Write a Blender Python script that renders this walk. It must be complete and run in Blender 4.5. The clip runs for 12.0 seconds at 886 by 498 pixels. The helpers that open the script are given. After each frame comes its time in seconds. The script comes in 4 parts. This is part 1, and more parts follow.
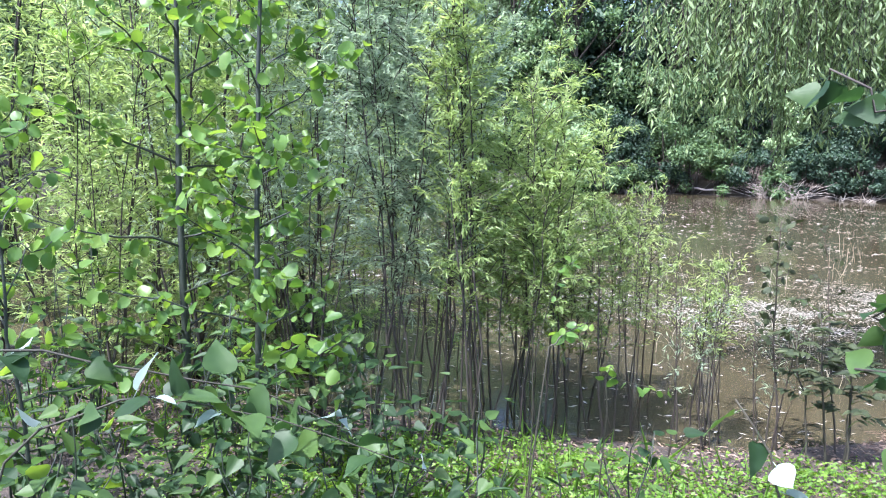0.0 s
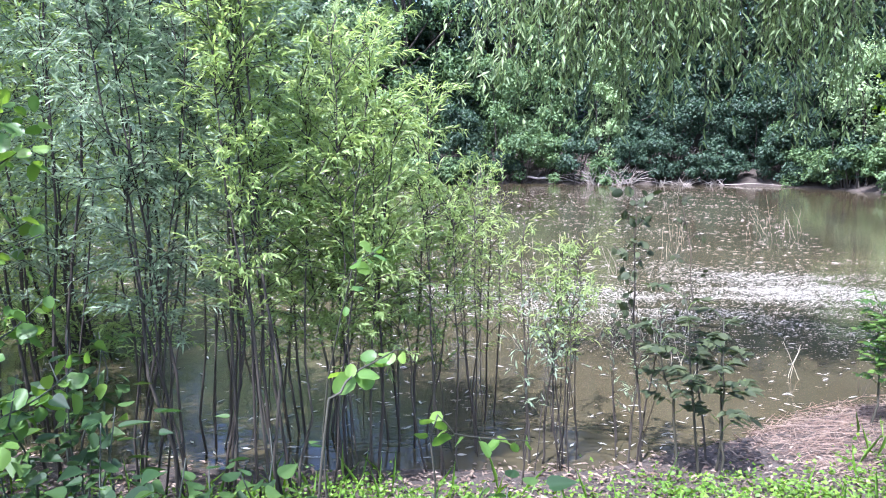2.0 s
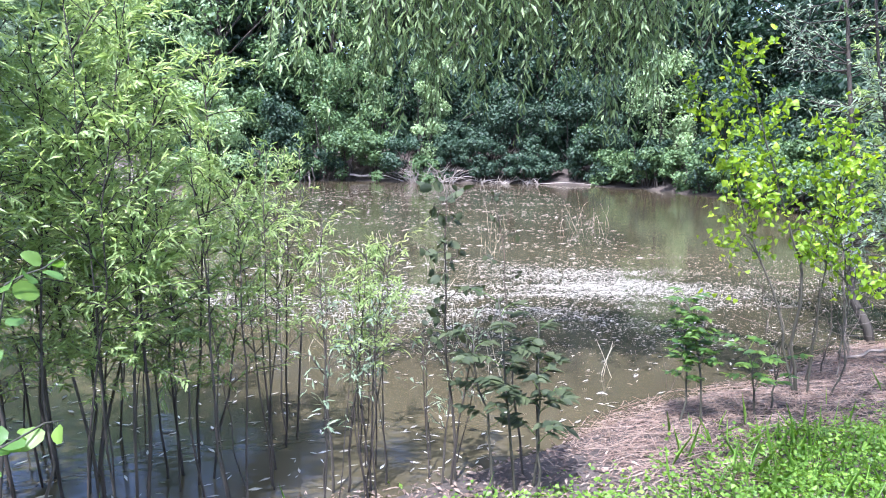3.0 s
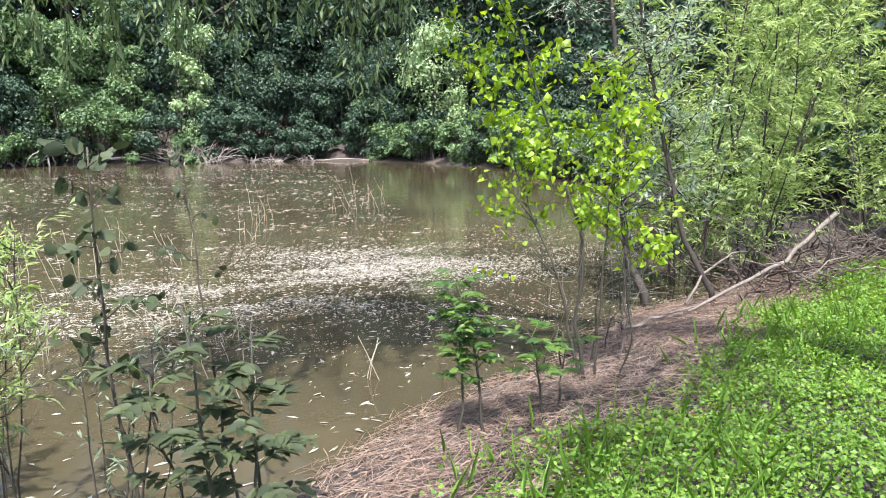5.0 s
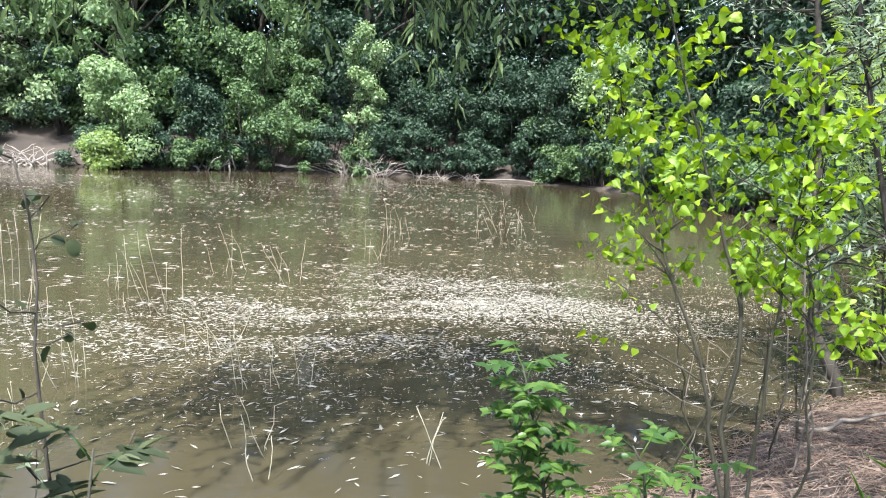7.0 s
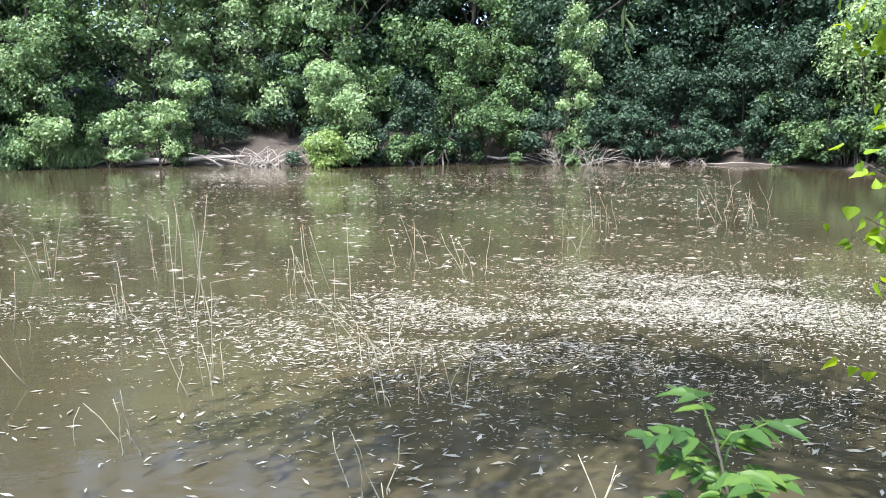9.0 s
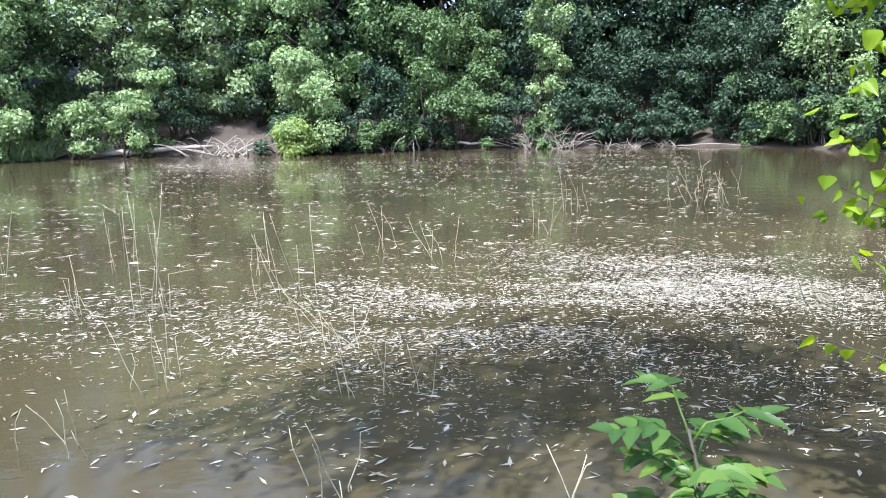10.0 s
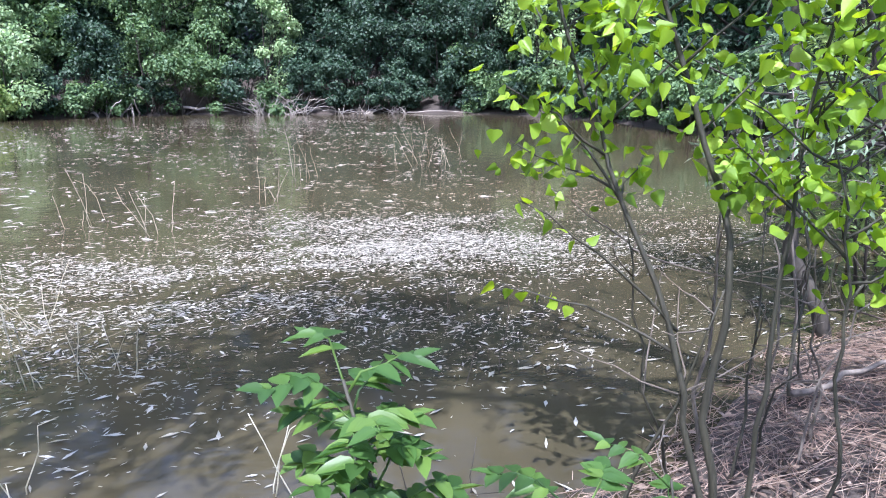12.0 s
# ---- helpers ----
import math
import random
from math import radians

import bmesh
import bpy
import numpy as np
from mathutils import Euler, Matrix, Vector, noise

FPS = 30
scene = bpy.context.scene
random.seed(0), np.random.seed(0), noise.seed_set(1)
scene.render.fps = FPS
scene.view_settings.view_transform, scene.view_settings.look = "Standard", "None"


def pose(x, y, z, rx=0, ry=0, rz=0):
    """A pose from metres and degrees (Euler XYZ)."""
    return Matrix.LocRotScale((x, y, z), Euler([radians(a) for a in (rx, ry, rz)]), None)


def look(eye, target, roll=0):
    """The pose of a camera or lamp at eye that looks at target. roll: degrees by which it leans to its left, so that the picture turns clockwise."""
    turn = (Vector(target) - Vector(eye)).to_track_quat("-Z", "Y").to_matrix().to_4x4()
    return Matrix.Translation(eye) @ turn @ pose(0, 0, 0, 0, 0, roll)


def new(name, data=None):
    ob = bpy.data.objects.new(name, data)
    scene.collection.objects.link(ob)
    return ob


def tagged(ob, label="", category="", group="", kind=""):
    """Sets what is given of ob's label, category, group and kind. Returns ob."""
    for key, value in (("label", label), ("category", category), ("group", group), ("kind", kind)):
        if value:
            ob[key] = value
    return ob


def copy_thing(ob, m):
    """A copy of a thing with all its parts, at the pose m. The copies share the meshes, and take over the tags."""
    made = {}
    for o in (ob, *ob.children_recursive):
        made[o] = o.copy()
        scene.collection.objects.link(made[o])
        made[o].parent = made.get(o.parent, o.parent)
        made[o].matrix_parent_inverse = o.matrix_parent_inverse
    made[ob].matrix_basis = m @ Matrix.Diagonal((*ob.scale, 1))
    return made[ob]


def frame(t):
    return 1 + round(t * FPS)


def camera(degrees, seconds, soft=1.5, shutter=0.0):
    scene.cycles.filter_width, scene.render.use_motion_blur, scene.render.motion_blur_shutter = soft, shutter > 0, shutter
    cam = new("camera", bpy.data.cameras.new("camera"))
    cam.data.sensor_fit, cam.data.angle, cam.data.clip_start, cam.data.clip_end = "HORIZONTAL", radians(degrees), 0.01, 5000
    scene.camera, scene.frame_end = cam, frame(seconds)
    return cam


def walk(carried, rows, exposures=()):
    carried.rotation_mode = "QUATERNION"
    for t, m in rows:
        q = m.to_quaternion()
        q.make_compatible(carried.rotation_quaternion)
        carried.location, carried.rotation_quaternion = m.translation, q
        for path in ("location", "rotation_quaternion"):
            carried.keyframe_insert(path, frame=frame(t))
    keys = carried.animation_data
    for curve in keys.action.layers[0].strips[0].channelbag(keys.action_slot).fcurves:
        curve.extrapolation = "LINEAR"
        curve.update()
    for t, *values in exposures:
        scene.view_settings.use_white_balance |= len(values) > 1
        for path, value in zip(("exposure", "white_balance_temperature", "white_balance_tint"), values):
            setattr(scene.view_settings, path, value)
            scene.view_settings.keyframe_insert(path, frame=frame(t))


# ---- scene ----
cam = camera(61.0, 12.0, soft=1.1)
PATH = [
    (0, (2.219, 0.769, 2.044), (1.831, 2.71, 1.76), 1.1),
    (0.5, (2.244, 0.992, 2.033), (1.81, 2.922, 1.734), 0.1),
    (1, (2.272, 1.272, 1.994), (1.857, 3.208, 1.709), -0.8),
    (1.5, (2.295, 1.591, 1.877), (2.041, 3.559, 1.62), -0.6),
    (2, (2.294, 1.844, 1.865), (2.321, 3.823, 1.576), 0.1),
    (2.5, (2.378, 2.052, 1.843), (2.642, 4.013, 1.553), 1.0),
    (3, (2.491, 2.314, 1.813), (2.971, 4.234, 1.525), 1.2),
    (3.5, (2.655, 2.577, 1.739), (3.327, 4.439, 1.448), 0.6),
    (3.7, (2.702, 2.68, 1.735), (3.445, 4.512, 1.43), 0.3),
    (5.3, (3.289, 3.395, 1.66), (4.293, 5.092, 1.323), 0.2),
    (5.5, (3.375, 3.495, 1.674), (4.362, 5.202, 1.343), 0.4),
    (6, (3.625, 3.721, 1.626), (4.53, 5.478, 1.322), 1.6),
    (6.5, (3.868, 3.967, 1.605), (4.634, 5.791, 1.312), 2.3),
    (7, (4.107, 4.193, 1.587), (4.688, 6.084, 1.297), 2.8),
    (7.5, (4.279, 4.424, 1.546), (4.658, 6.368, 1.268), 1.8),
    (7.7, (4.334, 4.525, 1.529), (4.633, 6.481, 1.237), 2.4),
    (9.5, (4.606, 5.187, 1.408), (4.58, 7.159, 1.076), -1.0),
    (10, (4.629, 5.226, 1.391), (4.7, 7.193, 1.035), -1.2),
    (10.5, (4.7, 5.244, 1.383), (4.966, 7.19, 1.009), -0.8),
    (11, (4.776, 5.244, 1.377), (5.239, 7.149, 0.981), -0.3),
    (11.5, (4.792, 5.245, 1.367), (5.41, 7.101, 0.948), -0.1),
    (12, (4.795, 5.255, 1.35), (5.519, 7.065, 0.904), 0.1),
]
walk(cam, [(t, look(eye, target, roll)) for t, eye, target, roll in PATH], [(0, 2.05, 5450, 19), (2.5, 2.22, 5250, 22), (3.5, 2.1, 5400, 20), (5.5, 1.85, 6050, 13), (7.5, 1.85, 5850, 9), (9.5, 1.8, 5750, 10), (12, 1.78, 5250, 20)])

# ---- light ----
world = bpy.data.worlds.new("sky")
scene.world = world
world.use_nodes = True
wn = world.node_tree.nodes
sky = wn.new("ShaderNodeTexSky")
sky.sky_type = "NISHITA"
sky.sun_disc = False
SUN_ELEV, SUN_AZ = 62.0, 216.0   # degrees; azimuth clockwise from +y
sky.sun_elevation, sky.sun_rotation = radians(SUN_ELEV), radians(SUN_AZ)
sky.air_density, sky.dust_density = 1.0, 3.5
wn["Background"].inputs["Strength"].default_value = 0.15
world.node_tree.links.new(sky.outputs[0], wn["Background"].inputs["Color"])
sun = new("sun", bpy.data.lights.new("sun", "SUN"))
sun.data.energy, sun.data.angle, sun.data.color = 3.4, radians(0.6), (1.0, 0.95, 0.86)
_ce = math.cos(radians(SUN_ELEV))
SUN_DIR = Vector((_ce * math.sin(radians(SUN_AZ)), _ce * math.cos(radians(SUN_AZ)), math.sin(radians(SUN_ELEV))))
sun.matrix_world = look(tuple(SUN_DIR * 60), (0, 0, 0))

# ---- materials ----
def nodes_of(name):
    m = bpy.data.materials.new(name)
    m.use_nodes = True
    t = m.node_tree
    return m, t, t.nodes["Principled BSDF"]


def ramp(t, fac, stops):
    r = t.nodes.new("ShaderNodeValToRGB")
    while len(r.color_ramp.elements) < len(stops):
        r.color_ramp.elements.new(0.5)
    for e, (p, c) in zip(r.color_ramp.elements, stops):
        e.position, e.color = p, (*c, 1)
    t.links.new(fac, r.inputs[0])
    return r.outputs[0]


def noise_tex(t, scale, detail=4.0, rough=0.6, stretch=None):
    n = t.nodes.new("ShaderNodeTexNoise")
    n.inputs["Scale"].default_value, n.inputs["Detail"].default_value, n.inputs["Roughness"].default_value = scale, detail, rough
    c = t.nodes.new("ShaderNodeTexCoord")
    if stretch:
        mp = t.nodes.new("ShaderNodeMapping")
        mp.inputs["Scale"].default_value = stretch
        t.links.new(c.outputs["Object"], mp.inputs["Vector"])
        t.links.new(mp.outputs[0], n.inputs["Vector"])
    else:
        t.links.new(c.outputs["Object"], n.inputs["Vector"])
    return n.outputs["Fac"]


def math_node(t, op, a, b):
    n = t.nodes.new("ShaderNodeMath")
    n.operation = op
    for i, v in enumerate((a, b)):
        if isinstance(v, (int, float)):
            n.inputs[i].default_value = v
        else:
            t.links.new(v, n.inputs[i])
    return n.outputs[0]


def bump(t, p, fac, strength, dist):
    b = t.nodes.new("ShaderNodeBump")
    b.inputs["Strength"].default_value, b.inputs["Distance"].default_value = strength, dist
    t.links.new(fac, b.inputs["Height"])
    t.links.new(b.outputs[0], p.inputs["Normal"])


def leaf_material(name, dark, mid, light, through_share=0.4, gloss=0.42, warm=None):
    """Leaf: colour varies leaf by leaf, light shines through in part."""
    m, t, p = nodes_of(name)
    g = t.nodes.new("ShaderNodeNewGeometry")
    o = t.nodes.new("ShaderNodeObjectInfo")
    f = math_node(t, "FRACT", math_node(t, "ADD", g.outputs["Random Per Island"], o.outputs["Random"]), 0.0)
    n = noise_tex(t, 1.3, 2.0)
    f = math_node(t, "ADD", math_node(t, "MULTIPLY", f, 0.65), math_node(t, "MULTIPLY", n, 0.35))
    stops = [(0.05, dark), (0.45, mid), (0.9, light)]
    if warm:
        stops.append((0.97, warm))
    col = ramp(t, f, stops)
    t.links.new(col, p.inputs["Base Color"])
    p.inputs["Roughness"].default_value = gloss
    p.inputs["Specular IOR Level"].default_value = 0.45
    tr = t.nodes.new("ShaderNodeBsdfTranslucent")
    hs = t.nodes.new("ShaderNodeHueSaturation")
    hs.inputs["Hue"].default_value, hs.inputs["Saturation"].default_value, hs.inputs["Value"].default_value = 0.485, 1.15, 1.5
    t.links.new(col, hs.inputs["Color"])
    t.links.new(hs.outputs[0], tr.inputs["Color"])
    mx = t.nodes.new("ShaderNodeMixShader")
    mx.inputs[0].default_value = through_share
    t.links.new(p.outputs[0], mx.inputs[1])
    t.links.new(tr.outputs[0], mx.inputs[2])
    t.links.new(mx.outputs[0], t.nodes["Material Output"].inputs["Surface"])
    return m


def bark_material(name, dark, light, scale=30.0, rough=0.85):
    m, t, p = nodes_of(name)
    n1 = noise_tex(t, scale, 6.0, 0.65, (1, 1, 0.25))
    n2 = noise_tex(t, 3.0, 3.0)
    f = math_node(t, "ADD", math_node(t, "MULTIPLY", n1, 0.6), math_node(t, "MULTIPLY", n2, 0.4))
    t.links.new(ramp(t, f, [(0.3, dark), (0.7, light)]), p.inputs["Base Color"])
    p.inputs["Roughness"].default_value = rough
    bump(t, p, n1, 0.6, 0.01)
    return m


M_WILLOW = leaf_material("willow_leaf", (0.12, 0.17, 0.11), (0.21, 0.28, 0.18), (0.33, 0.40, 0.27), 0.5, 0.5)
M_WILLOW_DARK = leaf_material("weeping_willow_leaf", (0.08, 0.125, 0.05), (0.15, 0.215, 0.09), (0.26, 0.34, 0.15), 0.42, 0.5)
# Lit copy of the willow leaf: sunlight painted in as brighter, yellower green.
M_WILLOW_LIT = leaf_material("willow_leaf_lit_yellow", (0.13, 0.19, 0.06), (0.23, 0.32, 0.11), (0.36, 0.44, 0.19), 0.52, 0.5)
M_POPLAR = leaf_material("poplar_leaf", (0.09, 0.17, 0.02), (0.22, 0.35, 0.025), (0.34, 0.47, 0.04), 0.5, 0.45, (0.50, 0.42, 0.03))
M_ALDER = leaf_material("alder_leaf", (0.055, 0.12, 0.025), (0.10, 0.19, 0.04), (0.18, 0.28, 0.055), 0.48, 0.42)
M_HAZEL = leaf_material("bramble_leaf", (0.012, 0.030, 0.012), (0.028, 0.064, 0.019), (0.085, 0.15, 0.032), 0.4, 0.55)
M_PALE = leaf_material("pale_leaf_underside", (0.24, 0.31, 0.28), (0.31, 0.38, 0.35), (0.40, 0.46, 0.43), 0.3, 0.55)
M_DARKLEAF = leaf_material("dark_seedling_leaf", (0.016, 0.026, 0.010), (0.032, 0.046, 0.018), (0.07, 0.088, 0.036), 0.25, 0.7)
M_ASH = leaf_material("seedling_leaf", (0.03, 0.07, 0.02), (0.06, 0.125, 0.028), (0.13, 0.21, 0.04), 0.4)
# Far wood leaves in shaded and lighter copies; light and shade sit in the colour.
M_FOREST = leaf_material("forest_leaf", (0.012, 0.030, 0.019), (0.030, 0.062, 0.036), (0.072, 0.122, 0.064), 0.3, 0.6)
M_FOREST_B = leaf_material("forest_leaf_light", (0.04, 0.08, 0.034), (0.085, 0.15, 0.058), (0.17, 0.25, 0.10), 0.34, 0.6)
# Far shore leaf, made pale to carry the sunlight in its colour.
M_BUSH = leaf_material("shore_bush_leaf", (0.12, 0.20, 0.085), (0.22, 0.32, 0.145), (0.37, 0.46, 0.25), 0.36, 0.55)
# Sunlit copy of the forest leaf, sunshine painted in as paler green.
M_FOREST_LIT = leaf_material("forest_leaf_painted_sun", (0.11, 0.18, 0.08), (0.21, 0.30, 0.145), (0.33, 0.41, 0.23), 0.36, 0.6)
M_COVER = leaf_material("ground_cover_leaf", (0.05, 0.11, 0.014), (0.10, 0.195, 0.024), (0.18, 0.29, 0.04), 0.4, 0.5)
M_GRASS = leaf_material("grass_blade", (0.07, 0.15, 0.018), (0.12, 0.24, 0.03), (0.20, 0.32, 0.06), 0.4)
M_FLOAT = leaf_material("floating_leaf", (0.15, 0.135, 0.095), (0.30, 0.28, 0.22), (0.54, 0.515, 0.45), 0.1, 0.4)
M_LITTER = leaf_material("dead_leaf", (0.052, 0.034, 0.025), (0.135, 0.093, 0.068), (0.29, 0.225, 0.17), 0.1, 0.6)
M_STRAW = leaf_material("dead_reed", (0.10, 0.062, 0.045), (0.22, 0.148, 0.11), (0.39, 0.30, 0.225), 0.05, 0.6)
M_REED = leaf_material("bleached_reed", (0.30, 0.27, 0.19), (0.42, 0.39, 0.29), (0.55, 0.52, 0.42), 0.1, 0.6)
M_BARK = bark_material("willow_bark", (0.013, 0.010, 0.008), (0.046, 0.036, 0.028))
M_BARK_DARK = bark_material("dark_bark", (0.018, 0.016, 0.012), (0.075, 0.062, 0.048), 45)
M_BARK_GREEN = bark_material("smooth_green_bark", (0.012, 0.018, 0.012), (0.04, 0.05, 0.034), 40, 0.6)
M_BARK_POP = bark_material("poplar_bark", (0.016, 0.016, 0.010), (0.056, 0.051, 0.032), 50, 0.7)
M_DEAD = bark_material("dead_wood", (0.06, 0.048, 0.038), (0.20, 0.17, 0.14), 40)
M_DRIFT = bark_material("bleached_driftwood", (0.17, 0.145, 0.12), (0.46, 0.41, 0.36), 25)
M_BRUSH = bark_material("brown_twigs", (0.03, 0.021, 0.017), (0.10, 0.072, 0.058), 40)


def soil_material():
    m, t, p = nodes_of("bank_soil")
    big, fine = noise_tex(t, 0.8, 5.0), noise_tex(t, 38.0, 8.0, 0.7)
    f = math_node(t, "ADD", math_node(t, "MULTIPLY", big, 0.5), math_node(t, "MULTIPLY", fine, 0.5))
    t.links.new(ramp(t, f, [(0.3, (0.022, 0.017, 0.014)), (0.5, (0.052, 0.041, 0.033)), (0.72, (0.12, 0.096, 0.078))]), p.inputs["Base Color"])
    p.inputs["Roughness"].default_value = 0.9
    bump(t, p, fine, 0.8, 0.03)
    return m


def water_material():
    m, t, p = nodes_of("muddy_water")
    cloud = noise_tex(t, 0.35, 4.0)
    t.links.new(ramp(t, cloud, [(0.3, (0.036, 0.031, 0.018)), (0.55, (0.056, 0.047, 0.026)), (0.75, (0.08, 0.065, 0.035))]), p.inputs["Base Color"])
    p.inputs["Roughness"].default_value = 0.06
    p.inputs["IOR"].default_value = 1.33
    small, wide = noise_tex(t, 9.0, 3.0, 0.5, (1, 1.6, 1)), noise_tex(t, 1.6, 2.0, 0.5, (1, 1.4, 1))
    f = math_node(t, "ADD", math_node(t, "MULTIPLY", small, 0.3), math_node(t, "MULTIPLY", wide, 0.9))
    bump(t, p, f, 0.06, 0.08)
    return m


M_SOIL, M_WATER = soil_material(), water_material()

# ---- mesh helpers ----
rng = np.random.default_rng(11)


def mesh_ob(name, v, f, material, parent=None, label="", smooth=True):
    me = bpy.data.meshes.new(name)
    me.from_pydata(v if isinstance(v, list) else v.tolist(), [], f if isinstance(f, list) else f.tolist())
    if smooth:
        me.polygons.foreach_set("use_smooth", [True] * len(me.polygons))
    me.materials.append(material)
    ob = new(name, me)
    if parent is not None:
        ob.parent = parent
    if label:
        tagged(ob, label)
    return ob


def empty(name, x=0.0, y=0.0, z=0.0):
    ob = new(name)
    ob.empty_display_size = 0.1
    ob.location = (x, y, z)
    return ob


class Geo:
    """Gathers tubes for one mesh."""

    def __init__(self):
        self.v, self.f = [], []

    def tube(self, pts, radii, k=6):
        pts = np.asarray(pts, float)
        n, start = len(pts), len(self.v)
        tang = np.gradient(pts, axis=0)
        tang /= np.linalg.norm(tang, axis=1)[:, None] + 1e-9
        ref = np.array([0.31, 0.87, 0.12]) if abs(tang[0][2]) > 0.6 else np.array([0.05, 0.1, 1.0])
        a = np.cross(tang, ref)
        a /= np.linalg.norm(a, axis=1)[:, None] + 1e-9
        b = np.cross(tang, a)
        for i in range(n):
            for j in range(k):
                w = 2 * math.pi * j / k
                self.v.append(tuple(pts[i] + radii[i] * (math.cos(w) * a[i] + math.sin(w) * b[i])))
        for i in range(n - 1):
            for j in range(k):
                p, q = start + i * k + j, start + i * k + (j + 1) % k
                self.f.append((p, q, q + k, p + k))
        self.f.append(tuple(range(start + k - 1, start - 1, -1)))
        self.f.append(tuple(range(start + (n - 1) * k, start + n * k)))
        return self

    def ob(self, name, material, parent=None, label=""):
        return mesh_ob(name, self.v, self.f, material, parent, label)


OUTLINES = {  # across and along half-outlines of a leaf of length 1 and width 1
    "lance": [(0.5, 0.42)],
    "oval": [(0.40, 0.22), (0.44, 0.62)],
    "round": [(0.30, 0.05), (0.50, 0.35), (0.42, 0.72), (0.2, 0.95)],
    "heart": [(0.20, -0.05), (0.41, 0.03), (0.50, 0.18), (0.43, 0.38), (0.27, 0.62), (0.09, 0.86)],
    "leaflet": [(0.30, 0.08), (0.50, 0.3), (0.36, 0.65)],
}


def unit(a):
    return a / (np.linalg.norm(a, axis=-1, keepdims=True) + 1e-9)


def leaves(P, D, N, L, W, shape="lance", fold=0.18, droop=0.12):
    """Vertices and faces of many leaves: foot P, way D, face N, length L, width W."""
    P, D, N = np.asarray(P, float), unit(np.asarray(D, float)), np.asarray(N, float)
    S = unit(np.cross(D, N))
    N = np.cross(S, D)
    L, W = np.broadcast_to(L, len(P))[:, None], np.broadcast_to(W, len(P))[:, None]
    half = OUTLINES[shape]
    right = [P + D * L * u + S * W * s + N * W * fold * abs(s) * 2 - N * L * droop * u * u for s, u in half]
    left = [P + D * L * u - S * W * s + N * W * fold * abs(s) * 2 - N * L * droop * u * u for s, u in half]
    tip = P + D * L - N * L * droop
    k = len(half)
    V = np.stack([P, *right, tip, *left], 1)          # foot, right side, tip, left side
    m = 2 * k + 2
    base = np.arange(len(P))[:, None] * m
    F1 = base + np.arange(0, k + 2)
    F2 = base + np.array([0, k + 1, *range(2 * k + 1, k + 1, -1)])
    return V.reshape(-1, 3), [*F1.tolist(), *F2.tolist()]


def rand_dirs(n, up=0.0):
    d = rng.normal(size=(n, 3))
    d[:, 2] += up
    return unit(d)


def bent(a, b, n, wob, sag=0.0):
    """A wandering line from a to b."""
    a, b = np.asarray(a, float), np.asarray(b, float)
    u = np.linspace(0, 1, n)[:, None]
    p = a + (b - a) * u
    w = np.cumsum(rng.normal(size=(n, 3)), 0) * wob
    w -= w[0] + (w[-1] - w[0]) * u
    p = p + w
    p[:, 2] += (sag * 4 * u * (1 - u))[:, 0]
    return p


def along(p, u):
    """Points at shares u of the line p."""
    s = np.linspace(0, 1, len(p))
    return np.stack([np.interp(u, s, p[:, i]) for i in range(3)], -1)


# ---- pond and ground ----
POND = np.array([(-2, 6.5), (0, 6.1), (1.2, 5.9), (2.3, 5.9), (3.18, 5.87), (4.08, 6.25), (4.6, 6.52), (5.03, 6.75), (5.7, 7.02), (6.3, 7.1), (6.65, 7.28),
                 (7.1, 7.6), (7.9, 7.9), (9.2, 8.15), (12.0, 10.2), (15.6, 14.0), (17.6, 19), (19, 26), (18, 29), (17, 31.5), (14.8, 33), (9.0, 33.8),
                 (5.0, 34.5), (1.2, 33), (-3.6, 34), (-8, 33.5), (-11.4, 31), (-14.5, 27), (-16, 20), (-12, 12), (-6, 8.2)], float)



def shore(x, y):
    """Distance to the pond's edge: positive on land, negative in the water."""
    p = np.stack([np.asarray(x, float).ravel(), np.asarray(y, float).ravel()], 1)
    best, inside = np.full(len(p), 1e9), np.zeros(len(p), bool)
    for a, b in zip(POND, np.roll(POND, -1, 0)):
        ab = b - a
        u = np.clip(((p - a) @ ab) / (ab @ ab), 0, 1)
        best = np.minimum(best, np.linalg.norm(p - a - u[:, None] * ab, axis=1))
        cross = (a[1] > p[:, 1]) != (b[1] > p[:, 1])
        at = a[0] + (p[:, 1] - a[1]) * ab[0] / (ab[1] if abs(ab[1]) > 1e-9 else 1e-9)
        inside ^= cross & (p[:, 0] < at)
    return np.where(inside, -best, best).reshape(np.shape(x))


def ground_z(x, y):
    x, y = np.asarray(x, float), np.asarray(y, float)
    d = shore(x, y)
    wob = 0.06 * np.sin(1.7 * x + 0.6 * y) * np.sin(1.3 * y - 0.5 * x) + 0.025 * np.sin(5.1 * x + 1.0) * np.sin(4.3 * y)
    d = d + wob * np.clip(np.abs(d), 0.2, 2)
    land = np.clip(d, 0, None)
    near = 0.10 * np.tanh(land / 0.5) + 0.02 * np.minimum(land, 12) ** 2 + 0.03 * np.clip(land - 12, 0, None)
    far = 0.30 * np.tanh(land / 0.6) + 0.28 * np.minimum(land, 25) + 0.02 * np.clip(land - 25, 0, None)
    side = np.clip((y - 16) / 8, 0, 1)
    z = near * (1 - side) + far * side
    return np.where(d > 0, z, np.maximum(-0.16 * -np.minimum(d, 0), -1.4)) + wob * np.clip(land, 0, 0.4) * 0.6


